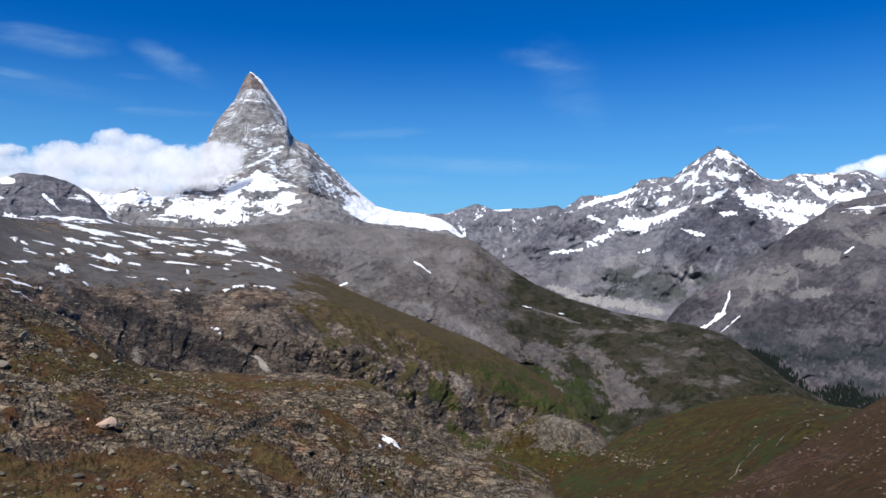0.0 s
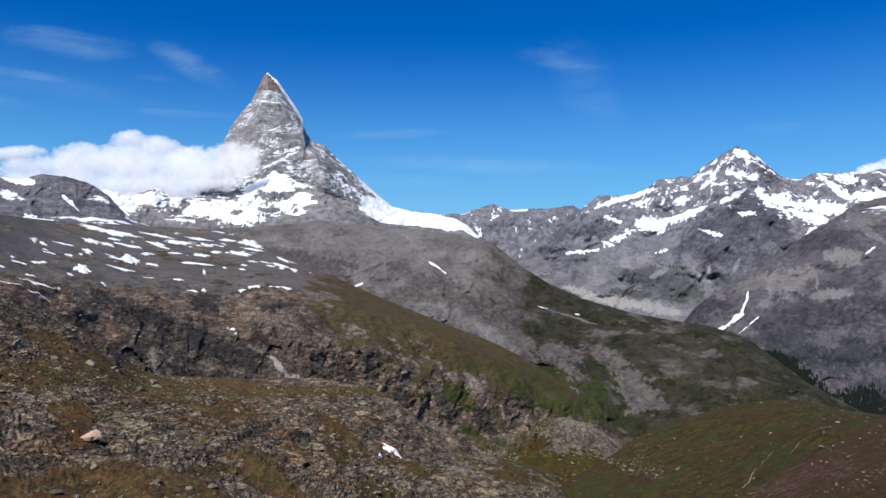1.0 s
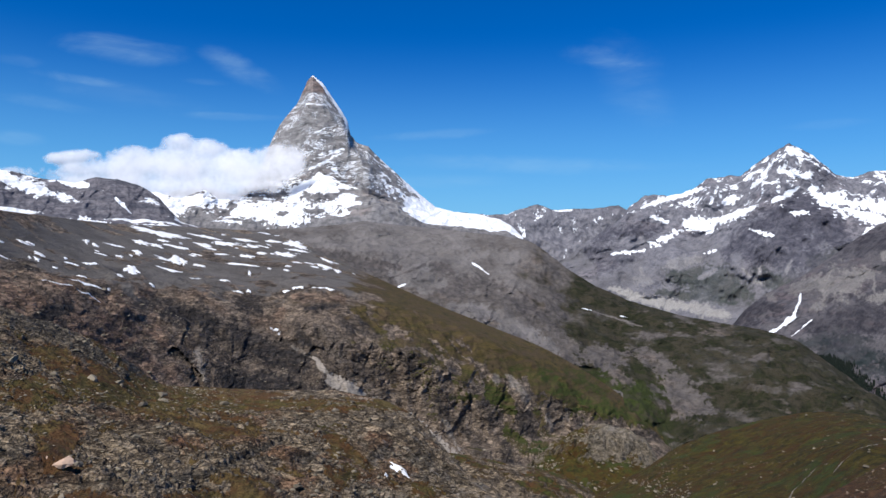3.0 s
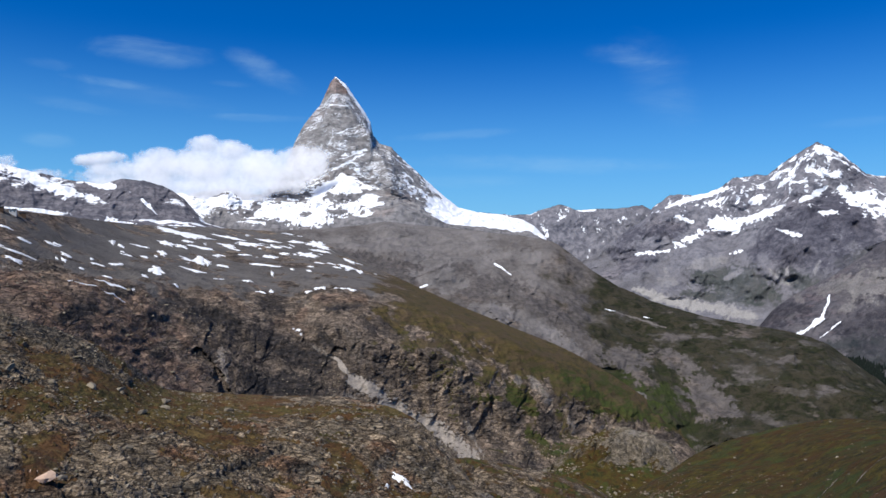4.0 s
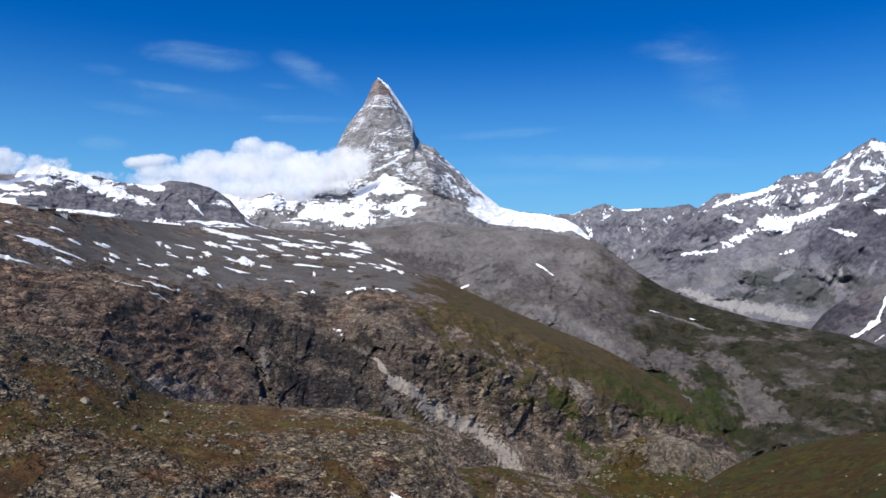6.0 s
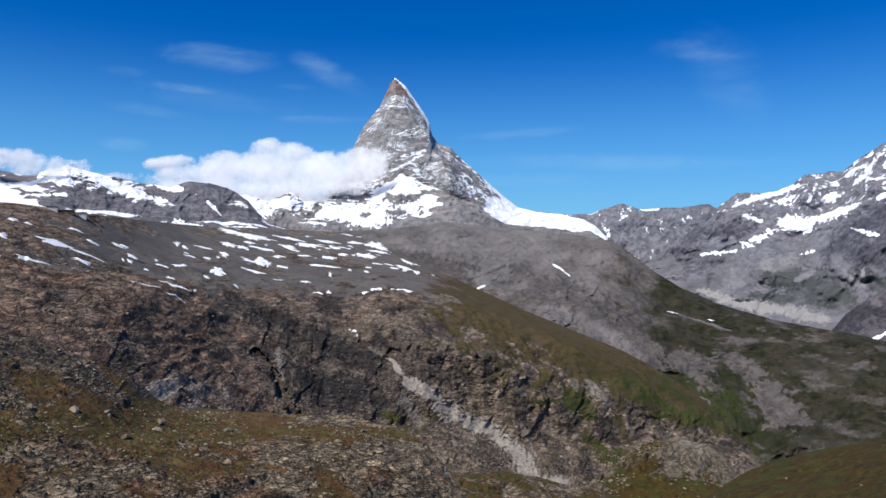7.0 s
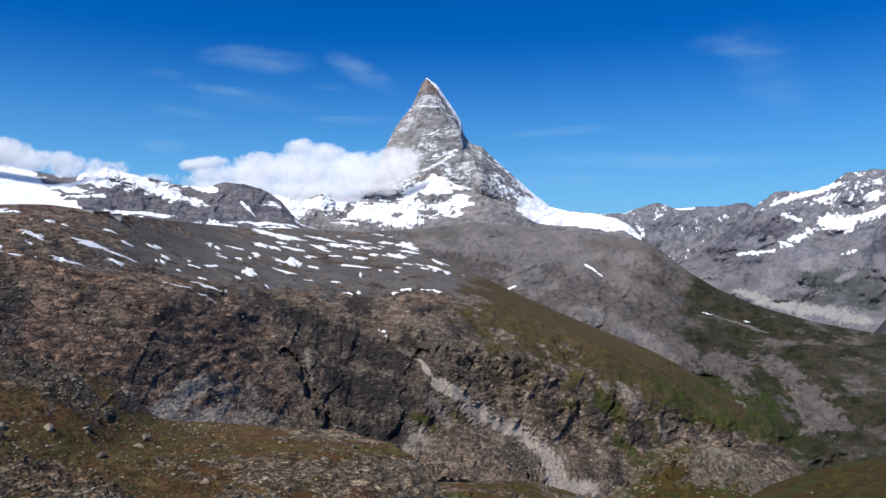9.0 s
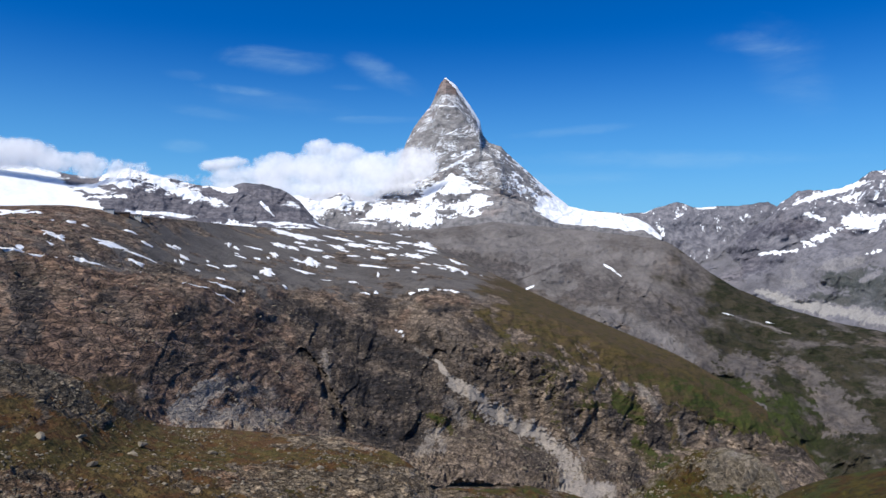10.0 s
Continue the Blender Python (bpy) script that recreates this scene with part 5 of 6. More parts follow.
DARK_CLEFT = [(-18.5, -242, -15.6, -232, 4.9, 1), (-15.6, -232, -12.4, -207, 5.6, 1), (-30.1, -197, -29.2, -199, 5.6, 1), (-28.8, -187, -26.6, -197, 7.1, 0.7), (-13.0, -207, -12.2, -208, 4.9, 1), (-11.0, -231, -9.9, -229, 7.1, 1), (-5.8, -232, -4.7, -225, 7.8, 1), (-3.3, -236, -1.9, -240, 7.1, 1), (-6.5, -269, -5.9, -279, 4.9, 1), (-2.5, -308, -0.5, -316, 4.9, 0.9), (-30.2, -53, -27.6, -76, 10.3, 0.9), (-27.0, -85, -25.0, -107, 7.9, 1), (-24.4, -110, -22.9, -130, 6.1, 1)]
RED_EARTH = [(-26.3, -172, -25.5, -198, 14.1, 1), (-25.8, -254, -21.4, -274, 14.1, 0.9), (-19.9, -263, -17.3, -281, 10.6, 0.8), (-19.3, -194, -16.7, -206, 5.3, 0.8), (-30.3, -255, -28.0, -270, 10.6, 0.9), (-30.6, -182, -30.1, -192, 5.6, 1), (-14.1, -254, -11.2, -292, 14.1, 0.8), (-6.6, -211, -5.1, -222, 5.6, 0.8)]
SWARD = [(-30.8, -124, -25.8, -140, 12.7, 1), (-25.0, -139, -22.0, -156, 7.1, 0.8), (-6.1, -296, -3.3, -304, 10.6, 1), (-2.6, -274, -0.8, -278, 9.9, 1), (-7.1, -171, -5.4, -174, 5.6, 0.8), (-8.5, -247, -6.9, -255, 7.1, 0.8), (-27.0, -124, -19.7, -160, 10.9, 1), (-18.1, -169, -12.8, -170, 4.9, 1), (-12.9, -166, -4.3, -181, 4.1, 0.8)]


def outcrop(p):
    """Where bare rock breaks through the turf."""
    b, r = np.degrees(np.arctan2(p[:, 0], p[:, 1])), np.hypot(p[:, 0], p[:, 1])
    bias = 0.20 * bump_at(r, 134, 24) * step(-40, -34, b) * step(-4, -9, b)
    bias += 0.24 * step(-15, -9, b) * step(150, 170, r) + 0.20 * step(-26, -30, b) * step(158, 175, r)
    bias -= 0.22 * bump_at(b, -20, 6) * step(160, 172, r) + 0.22 * step(112, 100, r) + 0.04
    bare = np.maximum(along(p, b, 0 * b, BARE, 1.0, 0.9, 60.0), along(p, b, 0 * b, HEAP, 1.0, 0.9, 60.0))
    bias += 0.42 * bare - 0.38 * np.maximum(along(p, b, 0 * b, SWARD, 1.0, 0.9, 60.0), along(p, b, 0 * b, RED_EARTH, 1.0, 0.9, 60.0))
    return step(-0.14, 0.10, bias + 0.6 * fbm(p, 34, 3, 0.5, (1.7, 1.0, 1.0), 3.3) + 0.6 * fbm(p, 8, 5, 0.6, (1.6, 1.0, 1.0), 1.1))


def near_shape(p, v, b):
    rocky = outcrop(p)
    x, y = p[:, 0], p[:, 1]
    mid, crack = blocks(x, y, 2.9, 2, 2.0, 8, 1.2)
    small, gap = blocks(x, y, 1.0, 3, 2.0, -6, 1.2)
    flat = p * np.array([1.0, 1.0, 0.0])
    h = 4.0 * fbm(flat, 19, 3, 0.5, (2.6, 1.0, 1.0), 5.0)
    k = np.floor(h)
    f = h - k
    ledge = k + step(0.62, 0.95, f)
    # treads end in undercut risers
    under = np.where(f < 0.66, -0.3 + 0.75 * f / 0.66, 0.45 - 0.75 * (f - 0.66) / 0.34)
    up = 2.4 * fbm(p, 45, 4) + 0.9 * fbm(p, 12, 5, 0.6) + 0.16 * small - 0.10 * gap * gap + 0.22 * fbm(p, 1.6, 2, 0.6)
    up += 0.7 * h + rocky * (0.8 * (ledge - h) + 0.45 * mid - 0.3 * crack ** 3 + 0.22 * small - 0.12 * gap ** 3 + 0.3)
    up -= 0.8 * along(p, b, 0 * b, DARK_CLEFT, 1.0, 0.7, 60.0)
    return 0.4 * rocky * under * step(0.6, 1.6, v), up * step(0.6, 1.6, v)


def near_masks(p, v, b, flatness):
    n = fbm(p, 14, 5, 0.55)
    r = np.hypot(p[:, 0], p[:, 1])
    rocky = outcrop(p)
    red = along(p, b, 0.6 * n, RED_EARTH, 1.2, 0.9, 60.0)
    sward = along(p, b, 0.5 * n, SWARD, 1.1, 0.9, 60.0)
    rust = np.maximum(0.6 * step(0.06, 0.3, fbm(p, 22, 4, 0.55, seed=8.0)), red) * (1 - sward)
    # clefts darkened in colour for the shade under ledges; dark rubble too
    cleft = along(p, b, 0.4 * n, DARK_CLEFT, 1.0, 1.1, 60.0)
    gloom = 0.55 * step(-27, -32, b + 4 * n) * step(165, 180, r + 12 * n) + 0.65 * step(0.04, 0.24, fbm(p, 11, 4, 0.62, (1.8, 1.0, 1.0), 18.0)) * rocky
    return {"grass": 0.92 + 0.5 * n + 0.3 * sward - 0.72 * rocky - 0.4 * step(0.75, 0.5, flatness), "rust": rust, "pale": 0.10 * rocky + 0.22 * step(-12, -6, b) * rocky + 0.40 * fbm(p, 5, 4, 0.6), "slate_and_shade": np.maximum(0.8 * gloom, cleft), "lush": np.maximum(0.35 * step(0.15, 0.4, fbm(p, 20, 4, 0.55, seed=25.0)), 0.3 * sward)}


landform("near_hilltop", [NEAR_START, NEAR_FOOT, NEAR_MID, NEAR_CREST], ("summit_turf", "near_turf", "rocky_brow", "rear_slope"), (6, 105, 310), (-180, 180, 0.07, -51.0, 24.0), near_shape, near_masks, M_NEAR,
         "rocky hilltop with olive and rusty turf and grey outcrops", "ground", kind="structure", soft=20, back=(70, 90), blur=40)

# ---- the broken brow below the hilltop, at the gorge's rim ----
BROW_FOOT = [(-22, 250, 0), (-14, 250, -6), (-8, 250, -10), (0, 250, -18), (8, 260, -40), (16, 270, -85)]
BROW_CREST = [(-22, 330, -40), (-14, 370, -48), (-8.0, 400, -42), (-5.1, 404, -42), (-2.5, 424, -46), (-0.6, 432, -50), (1.3, 440, -55), (3.6, 440, -57), (5.8, 448, -63), (8, 450, -72), (16, 450, -125)]


def brow_shape(p, v, b):
    big, gap = blocks(p[:, 0], p[:, 1], 7, 5, 1.7, 15, 1.4)
    small, _ = blocks(p[:, 0], p[:, 1], 2.6, 6, 1.5, -20, 1.3)
    return 0 * v, 2.2 * fbm(p, 30, 5, 0.55) + 1.3 * big - 0.8 * gap ** 3 + 0.7 * small


def brow_masks(p, v, b, flatness):
    n = fbm(p, 24, 5, 0.58)
    return {"grass": 0.50 + 1.1 * n - 0.4 * step(0.8, 0.6, flatness), "rust": 0.5 * step(0.0, 0.3, n), "pale": 0.12 + 0.5 * fbm(p, 7, 4, 0.6), "lush": 0.8 * step(0.05, 0.3, n)}


landform("gorge_brow", [BROW_FOOT, BROW_CREST], ("front_slope", "rear_slope"), (170,), (-22, 16, 0.07), brow_shape, brow_masks, M_NEAR,
         "broken rocky brow with green turf at the gorge's rim", "slope", soft=6, back=(420, 160), blur=20)

# ---- the wide ground under it all ----
M_GROUND = ground_material("valley_ground", 40.0, (0.10, 0.095, 0.09), (0.18, 0.17, 0.16), (0.15, 0.12, 0.10), GREEN_A, GREEN_B)
rings = np.concatenate([np.linspace(0, 1600, 90), np.linspace(1700, 4900, 30), [9000.0]])
depth = np.interp(rings, (0, 120, 260, 420, 600, 850, 1100, 1250, 1700, 2600, 3600, 4600, 9000), (-12, -60, -110, -140, -200, -310, -390, -430, -540, -500, -420, -300, -300))
sect = np.radians(np.arange(0, 360, 1.0))
gv = np.concatenate([np.stack([r * np.sin(sect), r * np.cos(sect), z + 0 * sect], -1) for r, z in zip(rings, depth)])
gv[:, 2] += 14 * fbm(gv, 500, 6, 0.5)
k = len(sect)
gi = np.arange(len(rings) * k).reshape(len(rings), k)
gq = np.stack([gi[:-1], np.roll(gi, -1, 1)[:-1], np.roll(gi, -1, 1)[1:], gi[1:]], -1).reshape(-1, 4)
gm = bpy.data.meshes.new("ground")
fill_mesh(gm, gv, gq)
at = gm.attributes.new("grass", "FLOAT", "POINT")
at.data.foreach_set("value", (0.1 + 0.9 * fbm(gv, 120, 4)).astype(np.float32))
gm.materials.append(M_GROUND)
tagged(new("ground", gm), "green and stony valley ground reaching the horizon", "ground", kind="structure")

# ---- clouds: thick in the middle, thinning to nothing at the rim ----
def cloud_material():
    g = Graph("cloud_white")
    a = g.n.new("ShaderNodeBsdfDiffuse")
    a.inputs["Color"].default_value = (0.86, 0.86, 0.87, 1.0)
    b = g.n.new("ShaderNodeBsdfTranslucent")
    b.inputs["Color"].default_value = (0.98, 0.98, 0.98, 1.0)
    body = g.n.new("ShaderNodeMixShader")
    body.inputs[0].default_value = 0.12
    g.l.new(a.outputs[0], body.inputs[1])
    g.l.new(b.outputs[0], body.inputs[2])
    clear = g.n.new("ShaderNodeBsdfTransparent")
    thick = g.n.new("ShaderNodeMixShader")
    g.l.new(g.attr("thickness"), thick.inputs[0])
    g.l.new(clear.outputs[0], thick.inputs[1])
    g.l.new(body.outputs[0], thick.inputs[2])
    o = g.n.new("ShaderNodeOutputMaterial")
    g.l.new(thick.outputs[0], o.inputs["Surface"])
    return g.m


M_CLOUD = cloud_material()


def cloud(puffs, distance, label, seed, depth=0.15, thin=26.0):
    """puffs: bearing, height, half width in degrees, half height in metres, metres of thickness."""
    b0, b1 = min(q[0] - 1.8 * q[2] for q in puffs), max(q[0] + 1.8 * q[2] for q in puffs)
    z0, z1 = min(q[1] - 1.8 * q[3] for q in puffs), max(q[1] + 1.8 * q[3] for q in puffs)
    bear, high = np.arange(b0, b1, 0.075), np.arange(z0, z1, 5.5)
    B, Z = np.meshgrid(bear, high)
    flat = np.stack([B * distance * 0.01745, 0 * B, Z], -1).reshape(-1, 3)
    warp = fbm(flat, 170, 6, 0.58, seed=seed).reshape(B.shape)
    lobes = np.abs(fbm(flat, 120, 4, 0.5, seed=seed + 4)).reshape(B.shape)
    T = np.full(B.shape, -60.0)
    for cb, cz, hb, hz, t in puffs:
        d2 = ((B - cb) / hb) ** 2 + ((Z - cz) / hz) ** 2
        T = np.logaddexp(T / 18, t * (1 - d2) / 18) * 18
    body = np.maximum(T + 30 * fbm(flat, 240, 2, 0.4, seed=seed).reshape(B.shape), 0)
    T = T + 66 * warp + 46 * (lobes - 0.2) + 12 * fbm(flat, 38, 3, 0.6, seed=seed + 9).reshape(B.shape) - 8
    alpha = np.clip(1 - np.exp(-np.maximum(T, 0) / thin), 0, 1)
    root = tagged(new("cloud"), label, "cloud")
    n, m = B.shape
    idx = np.arange(n * m).reshape(n, m)
    quads = np.stack([idx[:-1, :-1], idx[:-1, 1:], idx[1:, 1:], idx[1:, :-1]], -1).reshape(-1, 4)
    solid = (alpha.ravel()[quads] > 0.004).any(1)
    for part_name, push in (("front", -1.0), ("rear", 0.5)):
        R = distance + push * depth * body + 0.4 * (Z - 500)
        P = np.stack([R * np.sin(np.radians(B)), R * np.cos(np.radians(B)), Z], -1).reshape(-1, 3)
        used, inverse = np.unique(quads[solid], return_inverse=True)
        me = bpy.data.meshes.new(part_name)
        fill_mesh(me, P[used], inverse.reshape(-1, 4))
        me.attributes.new("thickness", "FLOAT", "POINT").data.foreach_set("value", alpha.ravel()[used].astype(np.float32))
        me.materials.append(M_CLOUD)
        new(part_name, me).parent = root
    return root


cloud([(-24.5, 540, 3.4, 130, 130), (-20.2, 540, 3.2, 130, 130), (-17.6, 560, 1.9, 120, 90), (-16.4, 590, 1.3, 80, 40), (-22.4, 650, 1.5, 75, 100), (-27.6, 530, 2.4, 120, 110), (-24.4, 680, 1.3, 60, 90), (-29.4, 510, 3.0, 75, 110), (-28.0, 390, 3.6, 60, 90), (-23.5, 385, 4.0, 60, 90), (-31.0, 570, 1.3, 42, 95), (-32.3, 555, 1.1, 34, 80), (-33.8, 480, 1.7, 36, 40), (-35.0, 475, 1.4, 28, 25), (-30.5, 430, 3.0, 70, 80), (-15.8, 640, 1.1, 70, 55), (-16.3, 600, 1.6, 110, 80),
       (-30.3, 585, 0.9, 34, 80), (-22.0, 460, 5.0, 60, 90), (-28.0, 450, 3.5, 80, 110), (-24.0, 430, 6.0, 60, 110), (-19.0, 450, 2.5, 60, 90)],
      4130, "white cumulus cloud bank clinging to the pyramid peak", 1.0, thin=84.0)
cloud([(-46.0, 520, 4.0, 85, 120), (-42.0, 490, 2.8, 60, 75), (-51.0, 540, 4.5, 110, 140), (-38.6, 485, 2.2, 36, 40), (-40.5, 450, 2.6, 40, 35)],
      3660, "soft white cloud lying on the glaciated ridge", 5.0, thin=48.0)
cloud([(29.3, 525, 1.4, 60, 52), (30.7, 550, 1.6, 75, 80), (32.8, 580, 2.0, 80, 80), (28.2, 505, 1.0, 26, 30)],
      4640, "small grey-white cloud over the snowy massif", 9.0, thin=70.0)

# ---- helpers for small things ----
def part(name, verts, faces, material, parent, label="", smooth=False):
    me = bpy.data.meshes.new(name)
    me.from_pydata([tuple(v) for v in verts], [], [tuple(f) for f in faces])
    me.polygons.foreach_set("use_smooth", [smooth] * len(me.polygons))
    me.materials.append(material)
    ob = new(name, me)
    ob.parent = parent
    return tagged(ob, label)


def box(x0, x1, y0, y1, z0, z1):
    v = [(x, y, z) for z in (z0, z1) for x, y in ((x0, y0), (x1, y0), (x1, y1), (x0, y1))]
    return v, [(3, 2, 1, 0), (4, 5, 6, 7), (0, 1, 5, 4), (1, 2, 6, 5), (2, 3, 7, 6), (3, 0, 4, 7)]


# ---- snow patches remaining on the plateau: bearing, range, half width in degrees, half length in metres ----
def snow_material():
    g = Graph("old_snow")
    p = g.pos()
    a = g.noise(p, 30, 5, 0.6)
    b = g.noise(p, 5, 5, 0.65)
    c = g.mix(g.ramp(a, 0.35, 0.7), SNOW, (0.70, 0.70, 0.69))
    c = g.mix(g.ramp(b, 0.58, 0.75, 0, 0.35), c, (0.45, 0.42, 0.38))
    return g.done(c, 0.65, b, 0.5, 0.6)


M_SNOW = snow_material()
PATCHES_FAR = [(-30.27, 2128, 0.28, 34), (-26.99, 2186, 0.34, 40), (-26.77, 2372, 0.85, 53), (-25.7, 2380, 0.53, 37), (-25.32, 2507, 0.42, 23), (-25.7, 2645, 2.3, 73), (-24.38, 2442, 1.04, 29), (-24.46, 2205, 0.57, 75), (-23.83, 2220, 0.38, 60), (-22.82, 2214, 0.57, 25), (-24.77, 2059, 0.85, 23), (-27.33, 1913, 0.42, 35), (-22.31, 2780, 1.23, 33), (-22.55, 2588, 0.66, 46), (-20.92, 2710, 0.94, 56), (-19.09, 2737, 0.57, 41), (-19.68, 2863, 0.85, 50), (-17.56, 2953, 0.76, 42), (-15.82, 2952, 1.04, 118), (-16.69, 2641, 1.04, 60)]
PATCHES_MID = [(-19.42, 2496, 0.66, 53), (-19.59, 2323, 1.23, 18), (-18.41, 2586, 0.42, 34), (-15.56, 2792, 1.04, 34), (-13.61, 2504, 0.85, 65), (-13.43, 2680, 0.57, 54), (-12.62, 2458, 0.38, 60), (-15.55, 2023, 0.47, 16), (-13.42, 2006, 0.66, 23), (-19.95, 1953, 0.53, 8), (-19.16, 1985, 0.23, 22), (-20.91, 2032, 0.42, 12), (-30.53, 1696, 0.42, 17), (-25.92, 1828, 0.28, 12), (-29.82, 1598, 1.2, 8), (-28.02, 1815, 0.23, 13), (-17.72, 2297, 0.19, 21), (-19.16, 2196, 0.15, 39), (-16.43, 2303, 0.23, 18), (-14.28, 2014, 0.23, 9), (-16.42, 1995, 0.34, 9)]
PATCHES_NEAR = [(-43.88, 1668, 1.2, 37), (-42.59, 1687, 0.4, 13), (-41.12, 1516, 0.8, 24), (-37.79, 1612, 1.47, 24), (-36.13, 1629, 1.4, 8), (-36.07, 1585, 0.53, 17), (-39.16, 1426, 1.07, 15), (-43.22, 1306, 1.5, 9), (-41.53, 1331, 1.2, 8), (-36.76, 1741, 0.48, 9), (-35.55, 1721, 0.67, 8), (-39.5, 1664, 0.27, 9), (-40.46, 1657, 0.48, 15), (-34.02, 1807, 0.48, 10), (-27.19, 1919, 0.43, 36)]


srng_snow = np.random.default_rng(33)


def snow_patch(sheet, b, r, hb, hr, label, group, lift=1.6, seed=0.0):
    """A thin lens of snow with a ragged rim, lying on a sheet."""
    rings, spokes = 6, 48
    level = float(np.interp(b, (-46, -38, -30, -24, -17, -13), (26, 30, 24, 12, 0, -20))) if sheet == "gorge_wall" else 0.0
    th = np.linspace(0, 2 * np.pi, spokes, endpoint=False)
    rim = np.maximum(0.70 + 0.95 * fbm(np.stack([np.cos(th) * 1.5 + seed, np.sin(th) * 1.5, 0 * th + seed], -1), 1.0, 5, 0.7), 0.12)
    pts, fall = [(b, r)], [0.0]
    for k in range(1, rings + 1):
        f = k / rings
        for a, q in zip(th, rim):
            x, y = f * q * math.cos(a), f * q * math.sin(a)
            pts.append((b + hb * (x + 0.25 * y), r + hr * (y - 0.3 * x) + 0.5 * level * hb * x))
            fall.append(f)
    pts, fall = np.array(pts), np.array(fall)
    z = stand(sheet, pts[:, 0], pts[:, 1]) + lift * (1.0 - 1.6 * fall ** 3)
    faces = [(0, 1 + k, 1 + (k + 1) % spokes) for k in range(spokes)]
    for k in range(rings - 1):
        o, q = 1 + k * spokes, 1 + (k + 1) * spokes
        faces += [(o + j, q + j, q + (j + 1) % spokes, o + (j + 1) % spokes) for j in range(spokes)]
    me = bpy.data.meshes.new("snow_patch")
    me.from_pydata([tuple(v) for v in place(pts[:, 0], pts[:, 1], z)], [], faces)
    me.polygons.foreach_set("use_smooth", [True] * len(me.polygons))
    me.materials.append(M_SNOW)
    return tagged(new("snow_patch", me), label, "snow", group)


for k, (b, r, hb, hr) in enumerate(PATCHES_FAR + PATCHES_MID + PATCHES_NEAR):
    word = "broad" if hb > 0.8 else "small"
    snow_patch("gorge_wall", b, r, hb * 1.15, hr * 1.1, word + " white snow patch remaining on the gravel plateau", "snow patches on the plateau", 2.2, k * 3.7)
for k in range(44):
    b = srng_snow.uniform(-34, -12)
    r = np.interp(b, (-34, -30, -24, -18, -12), (1840, 2200, 2650, 2900, 2650)) * srng_snow.uniform(0.84, 0.985)
    snow_patch("gorge_wall", b, r, srng_snow.uniform(0.14, 0.55), srng_snow.uniform(6, 20), "narrow white snow streak remaining on the gravel plateau", "snow patches on the plateau", 1.8, 40 + k * 2.3)
for k, (b, r) in enumerate(((-33.2, 1452), (-31.6, 1470), (-29.9, 1492))):
    snow_patch("gorge_wall", b, r, 0.95, 4, "thin snow line along a ledge of the wall", "snow patches on the plateau", 1.8, 90 + k * 2.3)
snow_patch("near_hilltop", -4.1, 180, 1.0, 1.3, "dirty white snow remnant between rocks on the hilltop", "snow on the hilltop", 0.5, 11.0)
snow_patch("near_hilltop", -4.9, 174, 0.22, 1.0, "dirty white snow remnant between rocks on the hilltop", "snow on the hilltop", 0.6, 8.0)

# ---- stones ----
def stone_material(name, a, b, lichen):
    g = Graph(name)
    rnd = g.n.new("ShaderNodeObjectInfo").outputs["Random"]
    isl = g.n.new("ShaderNodeNewGeometry").outputs["Random Per Island"]
    p = g.pos()
    n = g.noise(p, 0.5, 6, 0.7)
    tone = g.math("FRACT", g.math("ADD", rnd, isl))
    c = g.mix(tone, a, b)
    c = g.mix(g.ramp(n, 0.52, 0.68, 0, 0.7), c, lichen)
    c = g.mix(g.ramp(n, 0.42, 0.28, 0, 0.7), c, tuple(v * 0.4 for v in a))
    return g.done(c, 0.9, n, 0.6, 0.15)


M_STONE = stone_material("weathered_gneiss", (0.085, 0.072, 0.054), (0.24, 0.205, 0.155), (0.13, 0.125, 0.06))
M_REDSTONE = stone_material("rusty_stone", (0.075, 0.052, 0.036), (0.20, 0.15, 0.11), (0.10, 0.06, 0.04))
M_SLAB = stone_material("pinkish_slab", (0.42, 0.29, 0.21), (0.50, 0.36, 0.27), (0.34, 0.24, 0.18))

phi = (1 + 5 ** 0.5) / 2
ICO = np.array([(-1, phi, 0), (1, phi, 0), (-1, -phi, 0), (1, -phi, 0), (0, -1, phi), (0, 1, phi), (0, -1, -phi), (0, 1, -phi), (phi, 0, -1), (phi, 0, 1), (-phi, 0, -1), (-phi, 0, 1)]) / 1.9
ICO_F = np.array([(0, 11, 5), (0, 5, 1), (0, 1, 7), (0, 7, 10), (0, 10, 11), (1, 5, 9), (5, 11, 4), (11, 10, 2), (10, 7, 6), (7, 1, 8), (3, 9, 4), (3, 4, 2), (3, 2, 6), (3, 6, 8), (3, 8, 9), (4, 9, 5), (2, 4, 11), (6, 2, 10), (8, 6, 7), (9, 8, 1)])
srng = np.random.default_rng(21)


def stone_form(flat=0.65):
    v = ICO * srng.uniform(0.72, 1.28, (12, 1)) * np.array([srng.uniform(0.9, 1.5), srng.uniform(0.7, 1.1), srng.uniform(0.7, 1.2) * flat])
    return v


FORMS = [stone_form() for _ in range(14)]


def turned(v, a):
    c, s = math.cos(a), math.sin(a)
    return v @ np.array([[c, s, 0], [-s, c, 0], [0, 0, 1]])


